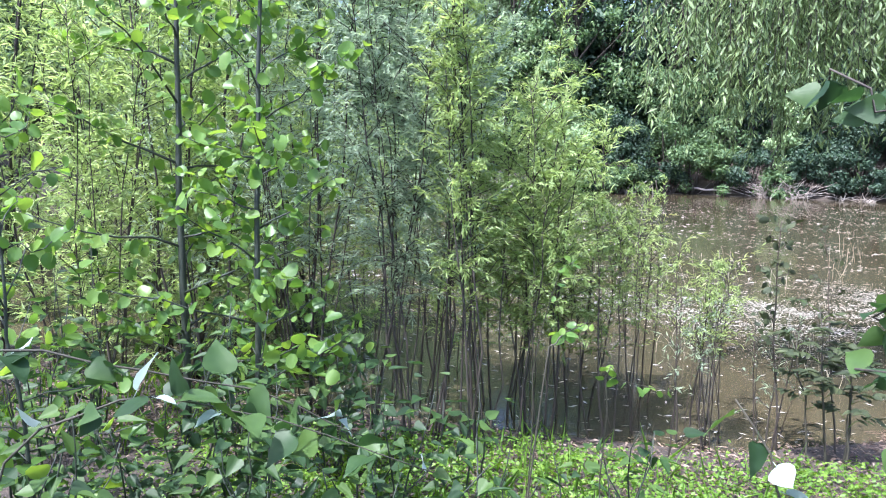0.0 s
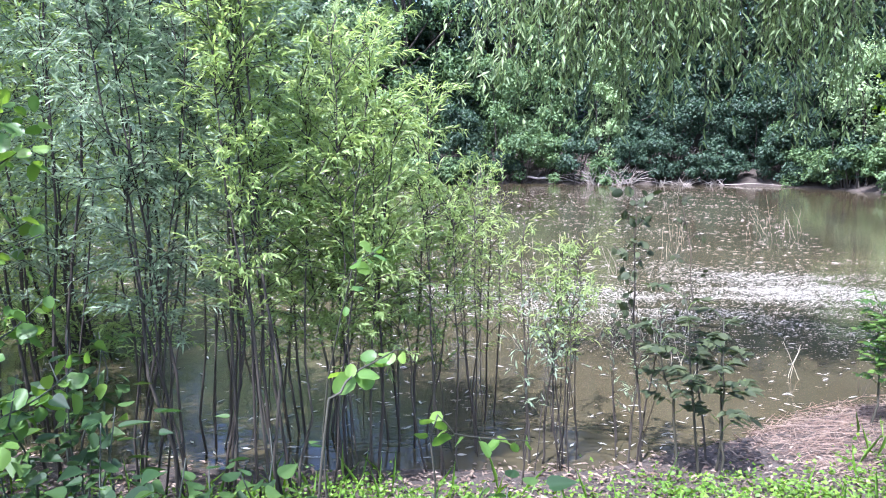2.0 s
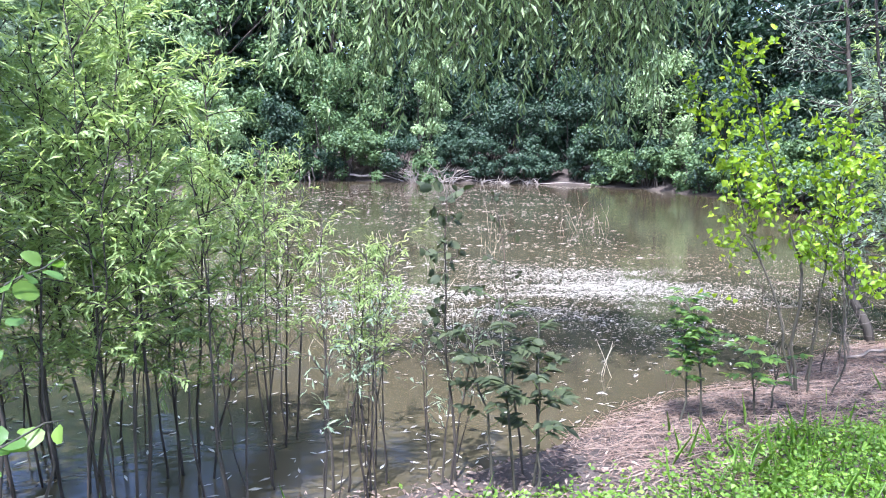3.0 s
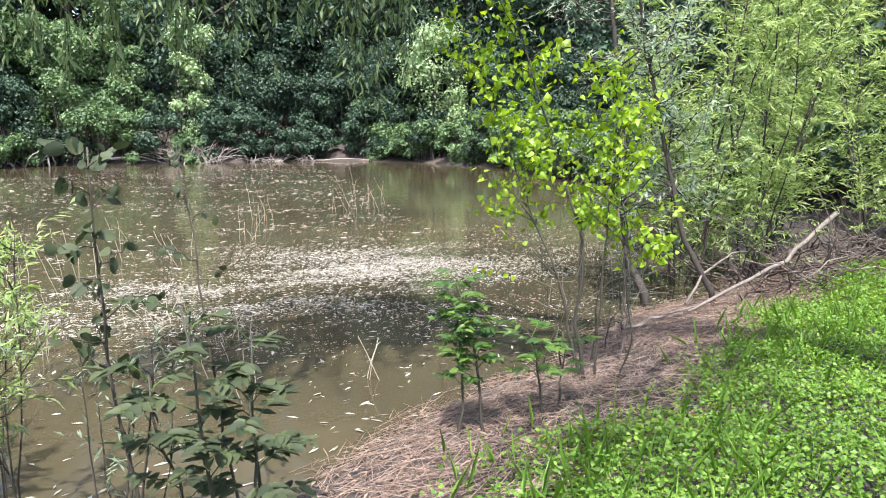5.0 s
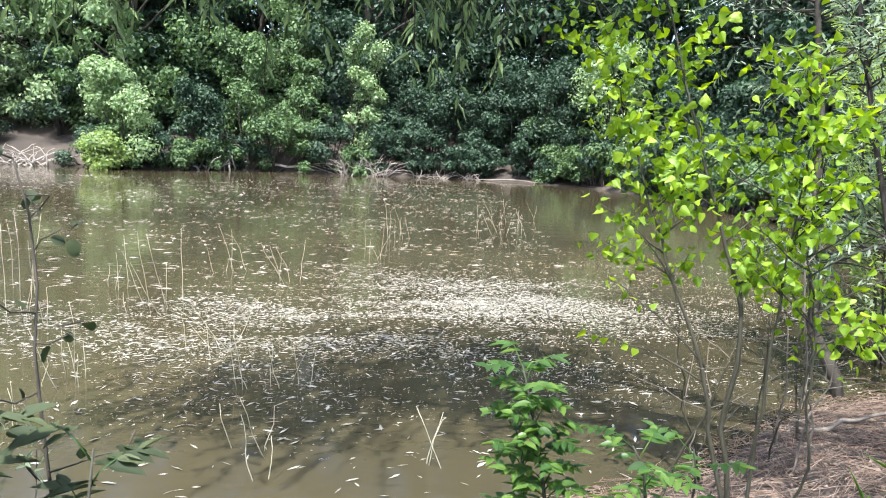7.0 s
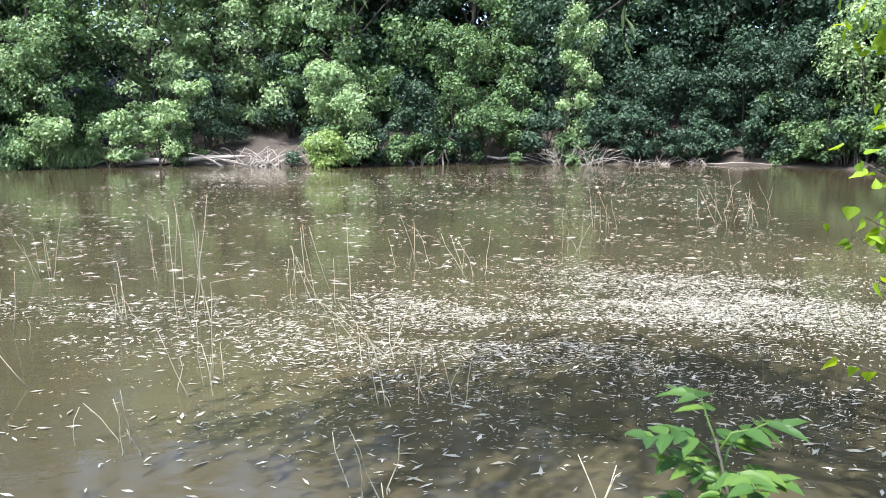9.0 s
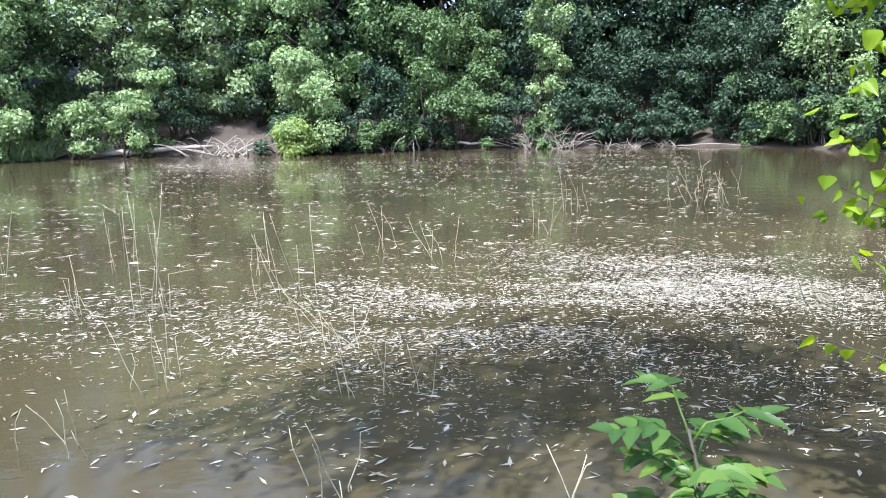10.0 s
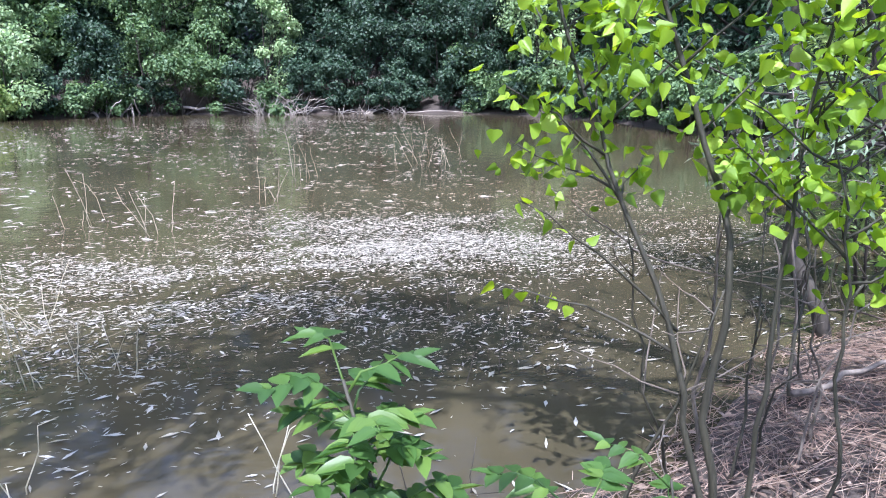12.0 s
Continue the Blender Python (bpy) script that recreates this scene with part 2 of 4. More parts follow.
def axis(fine0, fine1, step, mid0, mid1, midstep):
    a = np.arange(fine0, fine1, step)
    lo, hi = np.arange(mid0, fine0, midstep), np.arange(fine1, mid1, midstep)
    return np.concatenate([[-900, -400, -200, -100], lo, a, hi, [100, 200, 400, 900]])


gx, gy = axis(-4, 13, 0.14, -50, 60, 1.5), axis(-1, 9, 0.14, -30, 75, 1.2)
X, Y = np.meshgrid(gx, gy)
Z = ground_z(X, Y)
nx = len(gx)
idx = (np.arange(len(gy) - 1)[:, None] * nx + np.arange(nx - 1)).ravel()
ground = mesh_ob("ground", np.stack([X.ravel(), Y.ravel(), Z.ravel()], 1), np.stack([idx, idx + 1, idx + nx + 1, idx + nx], 1), M_SOIL)
tagged(ground, "dark muddy bank soil sloping down to the pond", "ground", kind="structure")

wx, wy = np.linspace(-30, 40, 71), np.linspace(3, 45, 43)
X, Y = np.meshgrid(wx, wy)
idx = (np.arange(42)[:, None] * 71 + np.arange(70)).ravel()
water = mesh_ob("water", np.stack([X.ravel(), Y.ravel(), 0 * X.ravel()], 1), np.stack([idx, idx + 1, idx + 72, idx + 71], 1), M_WATER)
tagged(water, "still brown muddy pond water reflecting the trees", "water", kind="structure")


def on_ground(x, y):
    return float(ground_z(np.array([x]), np.array([y]))[0])


# ---- far wood ----
def clump_crown(n, centres, radii, size, flat=0.6, shape="lance"):
    """Leaves gathered in clumps round the centres."""
    c = rng.integers(0, len(centres), n)
    off = rand_dirs(n) * (rng.random((n, 1)) ** 0.45)
    off[:, 2] *= flat
    P = centres[c] + off * radii[c][:, None]
    N = unit(off * 0.9 + rand_dirs(n) * 0.7 + np.array([0, 0, 0.7]))
    D = unit(np.cross(N, rand_dirs(n)) + np.array([0, 0, -0.25]))
    L = size * rng.uniform(0.6, 1.3, n)
    return leaves(P, D, N, L, L * rng.uniform(0.5, 0.75, n), shape)


def forest_tree(name, height, spread, base, n, size, material, bark, clumps=60, low=0.08):
    t = empty(name)
    g = Geo()
    top = np.array([rng.normal() * 0.4, rng.normal() * 0.4, height * 0.85])
    trunk = bent((0, 0, -0.3), top, 9, 0.12)
    g.tube(trunk, np.linspace(base, base * 0.2, 9), 7)
    g.ob("trunk", bark, t)
    cen, rad = [], []
    for i in range(clumps):
        u = low + (1 - low) * rng.random() ** 1.15
        a = rng.uniform(0, 2 * math.pi)
        r = spread * (0.35 + 0.65 * math.sin(math.pi * min(1, (u - low) / (1 - low) * 0.85 + 0.12))) * math.sqrt(rng.random()) * 1.1
        c = np.array([math.cos(a) * r, math.sin(a) * r, u * height])
        cen.append(c)
        rad.append(spread * rng.uniform(0.16, 0.34))
        if i % 6 == 0:
            foot = along(trunk, np.array([max(0.05, u * 0.75)]))[0]
            Geo().tube(bent(foot, c, 5, 0.06), np.linspace(base * 0.35, 0.015, 5), 4).ob("limb", bark, t)
    v, f = clump_crown(n, np.array(cen), np.array(rad), size)
    mesh_ob("crown", v, f, material, t)
    return t


def place(ob, x, y, s=1.0, turn=0.0, z=None, sz=None):
    return Matrix.Translation((x, y, on_ground(x, y) if z is None else z)) @ Matrix.Rotation(turn, 4, "Z") @ Matrix.Diagonal((s, s, sz or s, 1))


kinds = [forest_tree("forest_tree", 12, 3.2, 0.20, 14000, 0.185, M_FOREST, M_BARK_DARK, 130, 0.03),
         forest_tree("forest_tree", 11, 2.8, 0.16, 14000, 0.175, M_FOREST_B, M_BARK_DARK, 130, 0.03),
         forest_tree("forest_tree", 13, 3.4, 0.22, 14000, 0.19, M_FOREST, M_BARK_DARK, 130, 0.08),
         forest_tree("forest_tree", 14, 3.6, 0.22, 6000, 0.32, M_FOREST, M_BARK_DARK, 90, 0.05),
         forest_tree("forest_tree", 11, 3.0, 0.16, 14000, 0.175, M_FOREST_LIT, M_BARK_DARK, 120, 0.03)]
LABELS = ["tall dark green leafy tree in the wood across the pond", "leafy mid-green tree on the bank across the pond", "tall dark broad-leaved tree standing in the far wood", "tall dense dark tree deep in the far wood", "tree at the edge of the far wood, leaves coloured pale green as if sunlit"]
spots = []
for row, (off, step) in enumerate(((2.6, 2.9), (6.0, 3.4), (10.5, 4.0))):
    x = -30.0
    while x < 46:
        shore_y = float(np.interp(x, [-32, -15, -11.4, -8, -3.6, 1.2, 5, 9, 14.8, 17, 20, 30, 44], [24, 28, 31.5, 34, 34.6, 33.8, 35, 35, 34.2, 32.5, 30, 24, 20]))
        spots.append((x + rng.normal() * 0.5, shore_y + off + rng.normal() * 0.7, row))
        x += step * rng.uniform(0.85, 1.15)
for x, y in ((24.00, 28.00), (21.50, 22.50), (19.50, 17.50), (25.00, 20.00), (17.88, 13.00), (22.00, 13.00), (27.00, 24.00), (17.88, 8.50), (15.81, 9.50), (21.00, 8.00), (-19.15, 22.00), (-21.14, 17.00), (-18.16, 12.00), (-22.13, 26.00), (-15.18, 9.50), (-20.14, 8.00)):
    spots.append((x, y, 0))
used = set()
for i, (x, y, row) in enumerate(spots):
    # Sunlit-coloured trees on the left, shade-coloured ones on the right.
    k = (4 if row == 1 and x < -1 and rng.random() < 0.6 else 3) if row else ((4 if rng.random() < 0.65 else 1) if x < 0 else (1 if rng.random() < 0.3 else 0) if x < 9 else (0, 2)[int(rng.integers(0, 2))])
    m = place(None, x, y, rng.uniform(0.9, 1.15) * (1.0, 1.05, 1.12)[row], rng.uniform(0, 6.28))
    if k not in used:
        used.add(k)
        ob = kinds[k]
        ob.matrix_basis = m
    else:
        ob = copy_thing(kinds[k], m)
    tagged(ob, LABELS[k], "tree", "trees of the far wood")


def shore_bush(name, height, width, n, size, material, label, x, y, lean=(0, 0), clumps=26, z=None):
    t = empty(name, x, y, on_ground(x, y) if z is None else z)
    cen, rad = [], []
    for i in range(clumps):
        u = rng.random() ** 0.8
        a, r = rng.uniform(0, 6.28), width * 0.5 * math.sqrt(rng.random()) * (1 - 0.55 * u)
        c = np.array([math.cos(a) * r + lean[0] * u, math.sin(a) * r * 0.8 + lean[1] * u, 0.12 * height + u * height * 0.85])
        cen.append(c)
        rad.append(width * rng.uniform(0.10, 0.2))
        if i % 3 == 0:
            Geo().tube(bent((rng.normal() * 0.1, rng.normal() * 0.1, -0.2), c, 6, 0.05), np.linspace(0.04, 0.01, 6), 4).ob("stem", M_BARK_DARK, t)
    v, f = clump_crown(n, np.array(cen), np.array(rad), size, 0.75)
    mesh_ob("crown", v, f, material, t)
    return tagged(t, label, "bush", "bushes on the far shore")


PALE_B, GREEN_B, GREY_B = "leafy bush overhanging the far waterline, sunlight painted into its pale leaves", "mid-green leafy bush on the far bank", "grey-green willow bush leaning over the far water"
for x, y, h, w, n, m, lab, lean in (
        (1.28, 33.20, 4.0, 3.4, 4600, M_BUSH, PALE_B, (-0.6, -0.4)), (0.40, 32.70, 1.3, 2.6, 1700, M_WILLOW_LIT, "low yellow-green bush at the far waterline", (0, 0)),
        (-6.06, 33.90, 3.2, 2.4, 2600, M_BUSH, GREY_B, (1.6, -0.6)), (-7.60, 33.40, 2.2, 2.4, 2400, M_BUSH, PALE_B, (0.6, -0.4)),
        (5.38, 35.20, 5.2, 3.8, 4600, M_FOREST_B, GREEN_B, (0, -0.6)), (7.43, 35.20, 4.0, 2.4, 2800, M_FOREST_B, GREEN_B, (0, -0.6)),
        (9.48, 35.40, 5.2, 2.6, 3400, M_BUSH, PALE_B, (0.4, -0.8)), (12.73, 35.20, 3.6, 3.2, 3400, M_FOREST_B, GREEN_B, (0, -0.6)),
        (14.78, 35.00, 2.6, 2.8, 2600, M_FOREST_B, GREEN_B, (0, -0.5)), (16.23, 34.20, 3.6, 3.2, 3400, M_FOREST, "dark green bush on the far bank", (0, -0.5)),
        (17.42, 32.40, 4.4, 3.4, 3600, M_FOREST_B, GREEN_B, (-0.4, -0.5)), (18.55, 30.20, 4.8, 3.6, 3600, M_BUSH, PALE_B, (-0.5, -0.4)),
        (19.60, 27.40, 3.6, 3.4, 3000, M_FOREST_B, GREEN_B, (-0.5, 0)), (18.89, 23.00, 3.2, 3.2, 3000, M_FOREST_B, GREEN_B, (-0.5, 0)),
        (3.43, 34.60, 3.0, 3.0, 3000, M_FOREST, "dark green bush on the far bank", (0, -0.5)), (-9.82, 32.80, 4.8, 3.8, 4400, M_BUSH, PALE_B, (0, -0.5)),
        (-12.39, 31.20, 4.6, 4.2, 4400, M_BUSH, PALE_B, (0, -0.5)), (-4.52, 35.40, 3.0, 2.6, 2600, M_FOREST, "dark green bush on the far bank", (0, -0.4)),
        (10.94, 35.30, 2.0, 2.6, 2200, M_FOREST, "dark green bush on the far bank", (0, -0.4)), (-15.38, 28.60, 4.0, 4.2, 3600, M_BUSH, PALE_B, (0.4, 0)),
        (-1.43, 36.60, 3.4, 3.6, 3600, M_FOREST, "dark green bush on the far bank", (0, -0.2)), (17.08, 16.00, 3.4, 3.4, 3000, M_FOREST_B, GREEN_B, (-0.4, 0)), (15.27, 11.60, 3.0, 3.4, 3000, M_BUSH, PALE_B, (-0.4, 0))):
    # Bushes to the right swap to the dark leaf, which paints in their shade.
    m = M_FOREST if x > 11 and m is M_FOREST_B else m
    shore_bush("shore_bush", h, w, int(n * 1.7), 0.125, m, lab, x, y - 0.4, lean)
# Low bushes past x = 10 are all dark-leaved, shade put in as colour.
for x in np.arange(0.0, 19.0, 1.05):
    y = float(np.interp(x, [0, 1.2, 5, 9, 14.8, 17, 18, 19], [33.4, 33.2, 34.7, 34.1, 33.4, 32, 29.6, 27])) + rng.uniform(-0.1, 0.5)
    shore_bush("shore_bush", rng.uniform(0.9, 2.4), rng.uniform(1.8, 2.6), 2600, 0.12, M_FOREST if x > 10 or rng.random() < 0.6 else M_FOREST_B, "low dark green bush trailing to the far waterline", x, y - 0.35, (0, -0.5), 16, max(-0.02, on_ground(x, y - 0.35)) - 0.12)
for x, y in ((16.96, 32.60), (17.42, 31.60), (17.88, 30.60), (18.21, 29.50), (18.55, 28.40), (18.89, 27.20), (19.20, 26.00), (18.78, 24.60), (18.38, 23.20), (17.93, 21.80), (17.54, 20.40), (17.20, 18.80), (-8.93, 33.00), (-5.29, 34.20), (19.30, 25.50), (18.44, 21.50), (17.88, 18.50), (16.48, 14.60), (14.66, 12.60)):
    shore_bush("shore_bush", rng.uniform(1.4, 2.4), 2.4, 2800, 0.12, M_FOREST_B, GREEN_B, x - 0.2, y - 0.2, (-0.2, -0.3), 14, max(-0.02, on_ground(x - 0.2, y - 0.2)) - 0.12)
for x, y in ((-14.30, 28.60), (-13.30, 29.60), (-12.30, 30.30), (-11.30, 31.00), (-10.40, 31.60)):
    shore_bush("shore_bush", rng.uniform(0.9, 1.3), 2.2, 3000, 0.10, M_BUSH, "low pale green growth along the far waterline", x, y, (0.2, -0.2), 16, max(-0.02, on_ground(x, y)) - 0.1)

# meadow of pale reeds at the far left corner
n = 9000
x = rng.uniform(-15.0, -8.4, n)
y = 30.6 + (x + 11) * 0.7 + rng.uniform(-0.5, 1.3, n)
keep = shore(x, y) > -0.3
x, y = x[keep], y[keep]
D = unit(rng.normal(size=(len(x), 3)) * 0.35 + np.array([0, 0, 1]))
v, f = leaves(np.stack([x, y, np.maximum(ground_z(x, y), 0) - 0.02], 1), D, rand_dirs(len(x)), rng.uniform(0.4, 1.0, len(x)), 0.06, "lance", 0.1, 0.25)
tagged(mesh_ob("reed_bed", v, f, M_BUSH), "pale green reeds growing along the far waterline", "reeds", kind="stuff")


# ---- driftwood across the water ----
def driftwood(name, x0, y0, x1, y1, height, count, thick, label, spread=0.6):
    t = empty(name, (x0 + x1) / 2, (y0 + y1) / 2, 0)
    c = np.array([(x0 + x1) / 2, (y0 + y1) / 2, 0])
    for i in range(count):
        u = rng.random()
        a = np.array([x0 + (x1 - x0) * u, y0 + (y1 - y0) * u + rng.normal() * 0.2, -0.05])
        b = a + np.array([rng.normal() * spread, rng.normal() * 0.4, rng.uniform(0.2, 1.0) * height])
        Geo().tube(bent(a, b, 6, 0.05 * spread, rng.uniform(0, 0.25) * height) - c, np.linspace(thick, thick * 0.3, 6) * rng.uniform(0.6, 1.3), 5).ob("branch", M_DRIFT, t)
    return tagged(t, label, "driftwood", "driftwood on the far shore")


driftwood("driftwood_pile", 8.6, 33.3, 10.6, 33.3, 0.95, 80, 0.022, "heap of bleached dead branches at the far waterline", 0.8)
driftwood("driftwood_pile", 11.6, 33.2, 13.0, 33.0, 0.45, 26, 0.022, "bleached dead branches lying low in the water", 0.6)
driftwood("driftwood_pile", 13.4, 32.9, 14.3, 32.6, 0.4, 20, 0.02, "bleached dead branches lying low in the water", 0.45)
driftwood("driftwood_pile", -3.6, 33.6, -1.3, 33.0, 0.8, 34, 0.03, "bleached roots and branches on a bare earth bank", 0.9)
driftwood("driftwood_pile", 3.3, 33.6, 5.0, 34.0, 0.8, 12, 0.035, "grey dead branches at the foot of dark bushes", 0.7)
for a, b, r, lab in (((14.2, 32.7, 0.04), (17.0, 31.2, 0.06), 0.016, "long bleached log floating at the far shore"), ((5.8, 34.3, 0.3), (8.2, 34.0, 0.1), 0.06, "grey fallen branch on the far bank"),
                     ((-7.2, 33.4, 0.12), (-2.8, 33.6, 0.35), 0.12, "pale fallen log on the far bank")):
    tagged(Geo().tube(bent(a, b, 8, 0.05), np.linspace(r, r * 0.5, 8), 8).ob("fallen_log", M_DRIFT), lab, "log")


# ---- willows ----
def twig_leaves(lines, per, length, width, hang=0.22, spread=0.5):
    """Feet, ways and faces of leaves along thin shoots."""
    P, D, N = [], [], []
    for p in lines:
        u = np.linspace(0.12, 1.0, per) + rng.normal(size=per) * 0.01
        q = along(p, np.clip(u, 0, 1))
        t = unit(np.gradient(q, axis=0))
        side = unit(np.cross(t, rand_dirs(per)))
        d = unit(t * 0.75 + side * spread * (1 + rng.normal(size=(per, 1)) * 0.2) + np.array([0, 0, -hang]) * rng.uniform(0.3, 1.2, (per, 1)))
        P.append(q)
        D.append(d)
        N.append(unit(rand_dirs(per) * 0.7 + np.array([0, 0, 0.9])))
    P, D, N = (np.concatenate(a) for a in (P, D, N))
    n = len(P)
    L = length * rng.uniform(0.55, 1.25, n)
    return leaves(P, D, N, L, width * rng.uniform(0.7, 1.3, n), "lance", 0.2, 0.15)


def willow_shrub(x, y, stems, height, bare, reach, shoots, per, material, label, leaf=0.085, thick=0.014, lean=(0.0, 0.0), z=None, group="willows at the water's edge", shoot_len=0.45):
    z0 = on_ground(x, y) if z is None else z
    t = empty("willow_shrub", x, y, z0)
    lines, tw = [], Geo()
    for s in range(stems):
        a = rng.uniform(0, 6.28)
        foot = np.array([math.cos(a), math.sin(a), 0]) * rng.uniform(0.02, 0.16)
        foot[2] = -0.12
        h = height * rng.uniform(0.7, 1.08)
        tip = np.array([foot[0] + math.cos(a) * reach * rng.uniform(0.3, 1.0) + lean[0] * rng.uniform(0.5, 1.2), foot[1] + math.sin(a) * reach * rng.uniform(0.3, 1.0) + lean[1], h])
        p = bent(foot, tip, 9, 0.025 * height / 3)
        r = thick * rng.uniform(0.6, 1.25)
        Geo().tube(p, np.linspace(r, r * 0.25, 9), 6).ob("stem", M_BARK if rng.random() < 0.6 else M_BARK_DARK, t)
        for i in range(shoots):
            u = (bare + (1 - bare) * rng.random() ** 0.9)
            q = along(p, np.array([u]))[0]
            a2 = rng.uniform(0, 6.28)
            ln = shoot_len * rng.uniform(0.45, 1.25) * (1.1 - 0.5 * u)
            end = q + np.array([math.cos(a2) * ln * 0.75, math.sin(a2) * ln * 0.75, ln * rng.uniform(-0.05, 0.9)])
            line = bent(q, end, 5, 0.015, 0.03)
            lines.append(line)
            if i % 2 == 0:
                tw.tube(line, np.linspace(0.0035, 0.0015, 5), 3)
        lines.append(p[5:])
    tagged(tw.ob("brushwood", M_BARK, t), kind="stuff")
    v, f = twig_leaves(lines, per, leaf, leaf * 0.19)
    mesh_ob("crown", v, f, material, t)
    return tagged(t, label, "willow shrub", group)


W1, W2 = "slender-stemmed willow shrub with bare lower stems standing in mud", "young willow shoots with narrow grey-green leaves"
for x, y, st, h, bare, re in ((0.84, 5.35, 6, 3.6, 0.30, 0.5), (1.23, 5.20, 7, 3.2, 0.33, 0.45), (1.63, 5.31, 8, 2.85, 0.36, 0.4), (1.94, 5.66, 6, 2.35, 0.38, 0.35),
                              (0.97, 6.19, 6, 3.5, 0.33, 0.5), (1.57, 6.38, 6, 2.8, 0.36, 0.45), (0.31, 5.69, 6, 3.8, 0.30, 0.6), (-0.11, 6.45, 5, 4.2, 0.28, 0.6),
                              (2.15, 6.30, 5, 2.05, 0.38, 0.35), (-0.54, 5.77, 5, 4.2, 0.25, 0.7)):
    # the thicket's right part takes the leaf with sunlight in its colour
    willow_shrub(x, y, st, h, bare, re, 48, 24, M_WILLOW if x < 1.3 else M_WILLOW_LIT, W1, 0.056, 0.0088)
for x, y, st, h, bare, re in ((2.44, 5.79, 4, 1.9, 0.5, 0.3), (2.59, 6.16, 4, 1.75, 0.5, 0.28), (2.64, 6.83, 4, 1.8, 0.45, 0.3), (2.87, 6.00, 3, 1.45, 0.55, 0.22), (3.02, 6.38, 3, 1.4, 0.55, 0.2), (1.67, 7.09, 4, 2.3, 0.42, 0.4)):
    willow_shrub(x, y, st, h, bare, re, 15, 17, M_WILLOW_LIT, W2, 0.050, 0.007, shoot_len=0.34)
for x, y, h in ((3.17, 6.09, 1.2), (3.06, 5.82, 1.1), (3.45, 6.24, 0.95), (2.76, 5.73, 1.15), (3.40, 5.97, 0.9)):
    willow_shrub(x, y, 3, h, 0.5, 0.16, 4, 7, M_WILLOW, "thin bare willow shoots with sparse leaves at the waterline", 0.05, 0.006, shoot_len=0.25)
for x, y, h in ((-1.29, 5.77, 2.9), (-0.68, 6.77, 2.9), (-2.21, 6.36, 3.0), (0.19, 7.29, 2.7), (-0.97, 4.99, 2.5), (-2.72, 5.26, 3.0), (1.05, 7.11, 2.5)):
    willow_shrub(x, y, 5, h, 0.24, 0.6, 36, 20, M_WILLOW_LIT, W2, 0.07, 0.009, shoot_len=0.55)
# willows further along the shore, their sunlight painted in as paler leaves
for x, y, h in ((-1.91, 7.41, 5.0), (-3.07, 6.45, 5.2), (-4.67, 7.45, 5.6), (-1.72, 9.20, 4.6), (-4.07, 9.87, 5.6), (-6.94, 9.04, 6.2), (-0.68, 8.36, 4.2), (-1.16, 6.40, 4.6)):
    willow_shrub(x, y, 7, h, 0.05, 1.1, 50, 22, M_WILLOW_LIT, "tall willow shrub at the pond's edge, leaves coloured pale as if sunlit", 0.105, 0.016, shoot_len=0.8)
# willows on the far end of the near bank
for x, y, h, st in ((9.69, 8.28, 4.2, 4), (10.85, 8.91, 4.8, 5), (12.26, 9.76, 5.4, 6), (11.43, 7.87, 4.4, 5), (13.28, 8.60, 5.2, 6), (14.78, 10.95, 5.8, 6), (10.23, 9.65, 4.2, 4), (16.02, 12.49, 6.2, 6), (9.06, 8.56, 3.6, 4)):
    willow_shrub(x, y, st, h, 0.08, 0.9, 60, 22, M_WILLOW_LIT, "tall bright willow shrub with feathery narrow leaves", 0.095, 0.016, shoot_len=0.7, z=max(0.02, on_ground(x, y)))


def leaning_tree(name, pts, r0, r1, bark, shoots, per, material, leaf, label, low=0.45, shoot_len=0.5):
    pts = np.array(pts, float)
    base = pts[0].copy()
    t = empty(name, *base)
    u = np.linspace(0, 1, 14)
    p = along(pts, u) - base + rng.normal(size=(14, 3)) * 0.012
    p[0] = (0, 0, -0.15)
    Geo().tube(p, np.linspace(r0, r1, 14), 8).ob("trunk", bark, t)
    g, lines = Geo(), []
    for i in range(shoots):
        q = along(p, np.array([low + (1 - low) * rng.random()]))[0]
        a, ln = rng.uniform(0, 6.28), shoot_len * rng.uniform(0.5, 1.5)
        line = bent(q, q + np.array([math.cos(a) * ln, math.sin(a) * ln, ln * rng.uniform(-0.2, 0.7)]), 6, 0.03)
        g = Geo().tube(line, np.linspace(0.008, 0.002, 6), 4)
        lines.append(line)
        for j in range(2):
            q2 = along(line, np.array([rng.uniform(0.3, 0.9)]))[0]
            l2 = bent(q2, q2 + rand_dirs(1, 0.2)[0] * ln * 0.5, 4, 0.02)
            g.tube(l2, np.linspace(0.004, 0.0015, 4), 3)
            lines.append(l2)
        g.ob("limb", bark, t)
    v, f = twig_leaves(lines, per, leaf, leaf * 0.24)
    mesh_ob("crown", v, f, material, t)
    return tagged(t, label, "tree")


leaning_tree("leaning_tree", [(8.13, 8.02, -0.02), (8.01, 8.14, 0.33), (7.94, 8.2, 0.67), (7.91, 8.24, 1.11), (7.9, 8.26, 1.77), (7.82, 8.33, 2.5), (7.7, 8.4, 3.5)], 0.048, 0.015, M_BARK_DARK, 60, 12, M_WILLOW, 0.07,
             "dark crooked small tree leaning over the waterline", 0.35, 0.7)
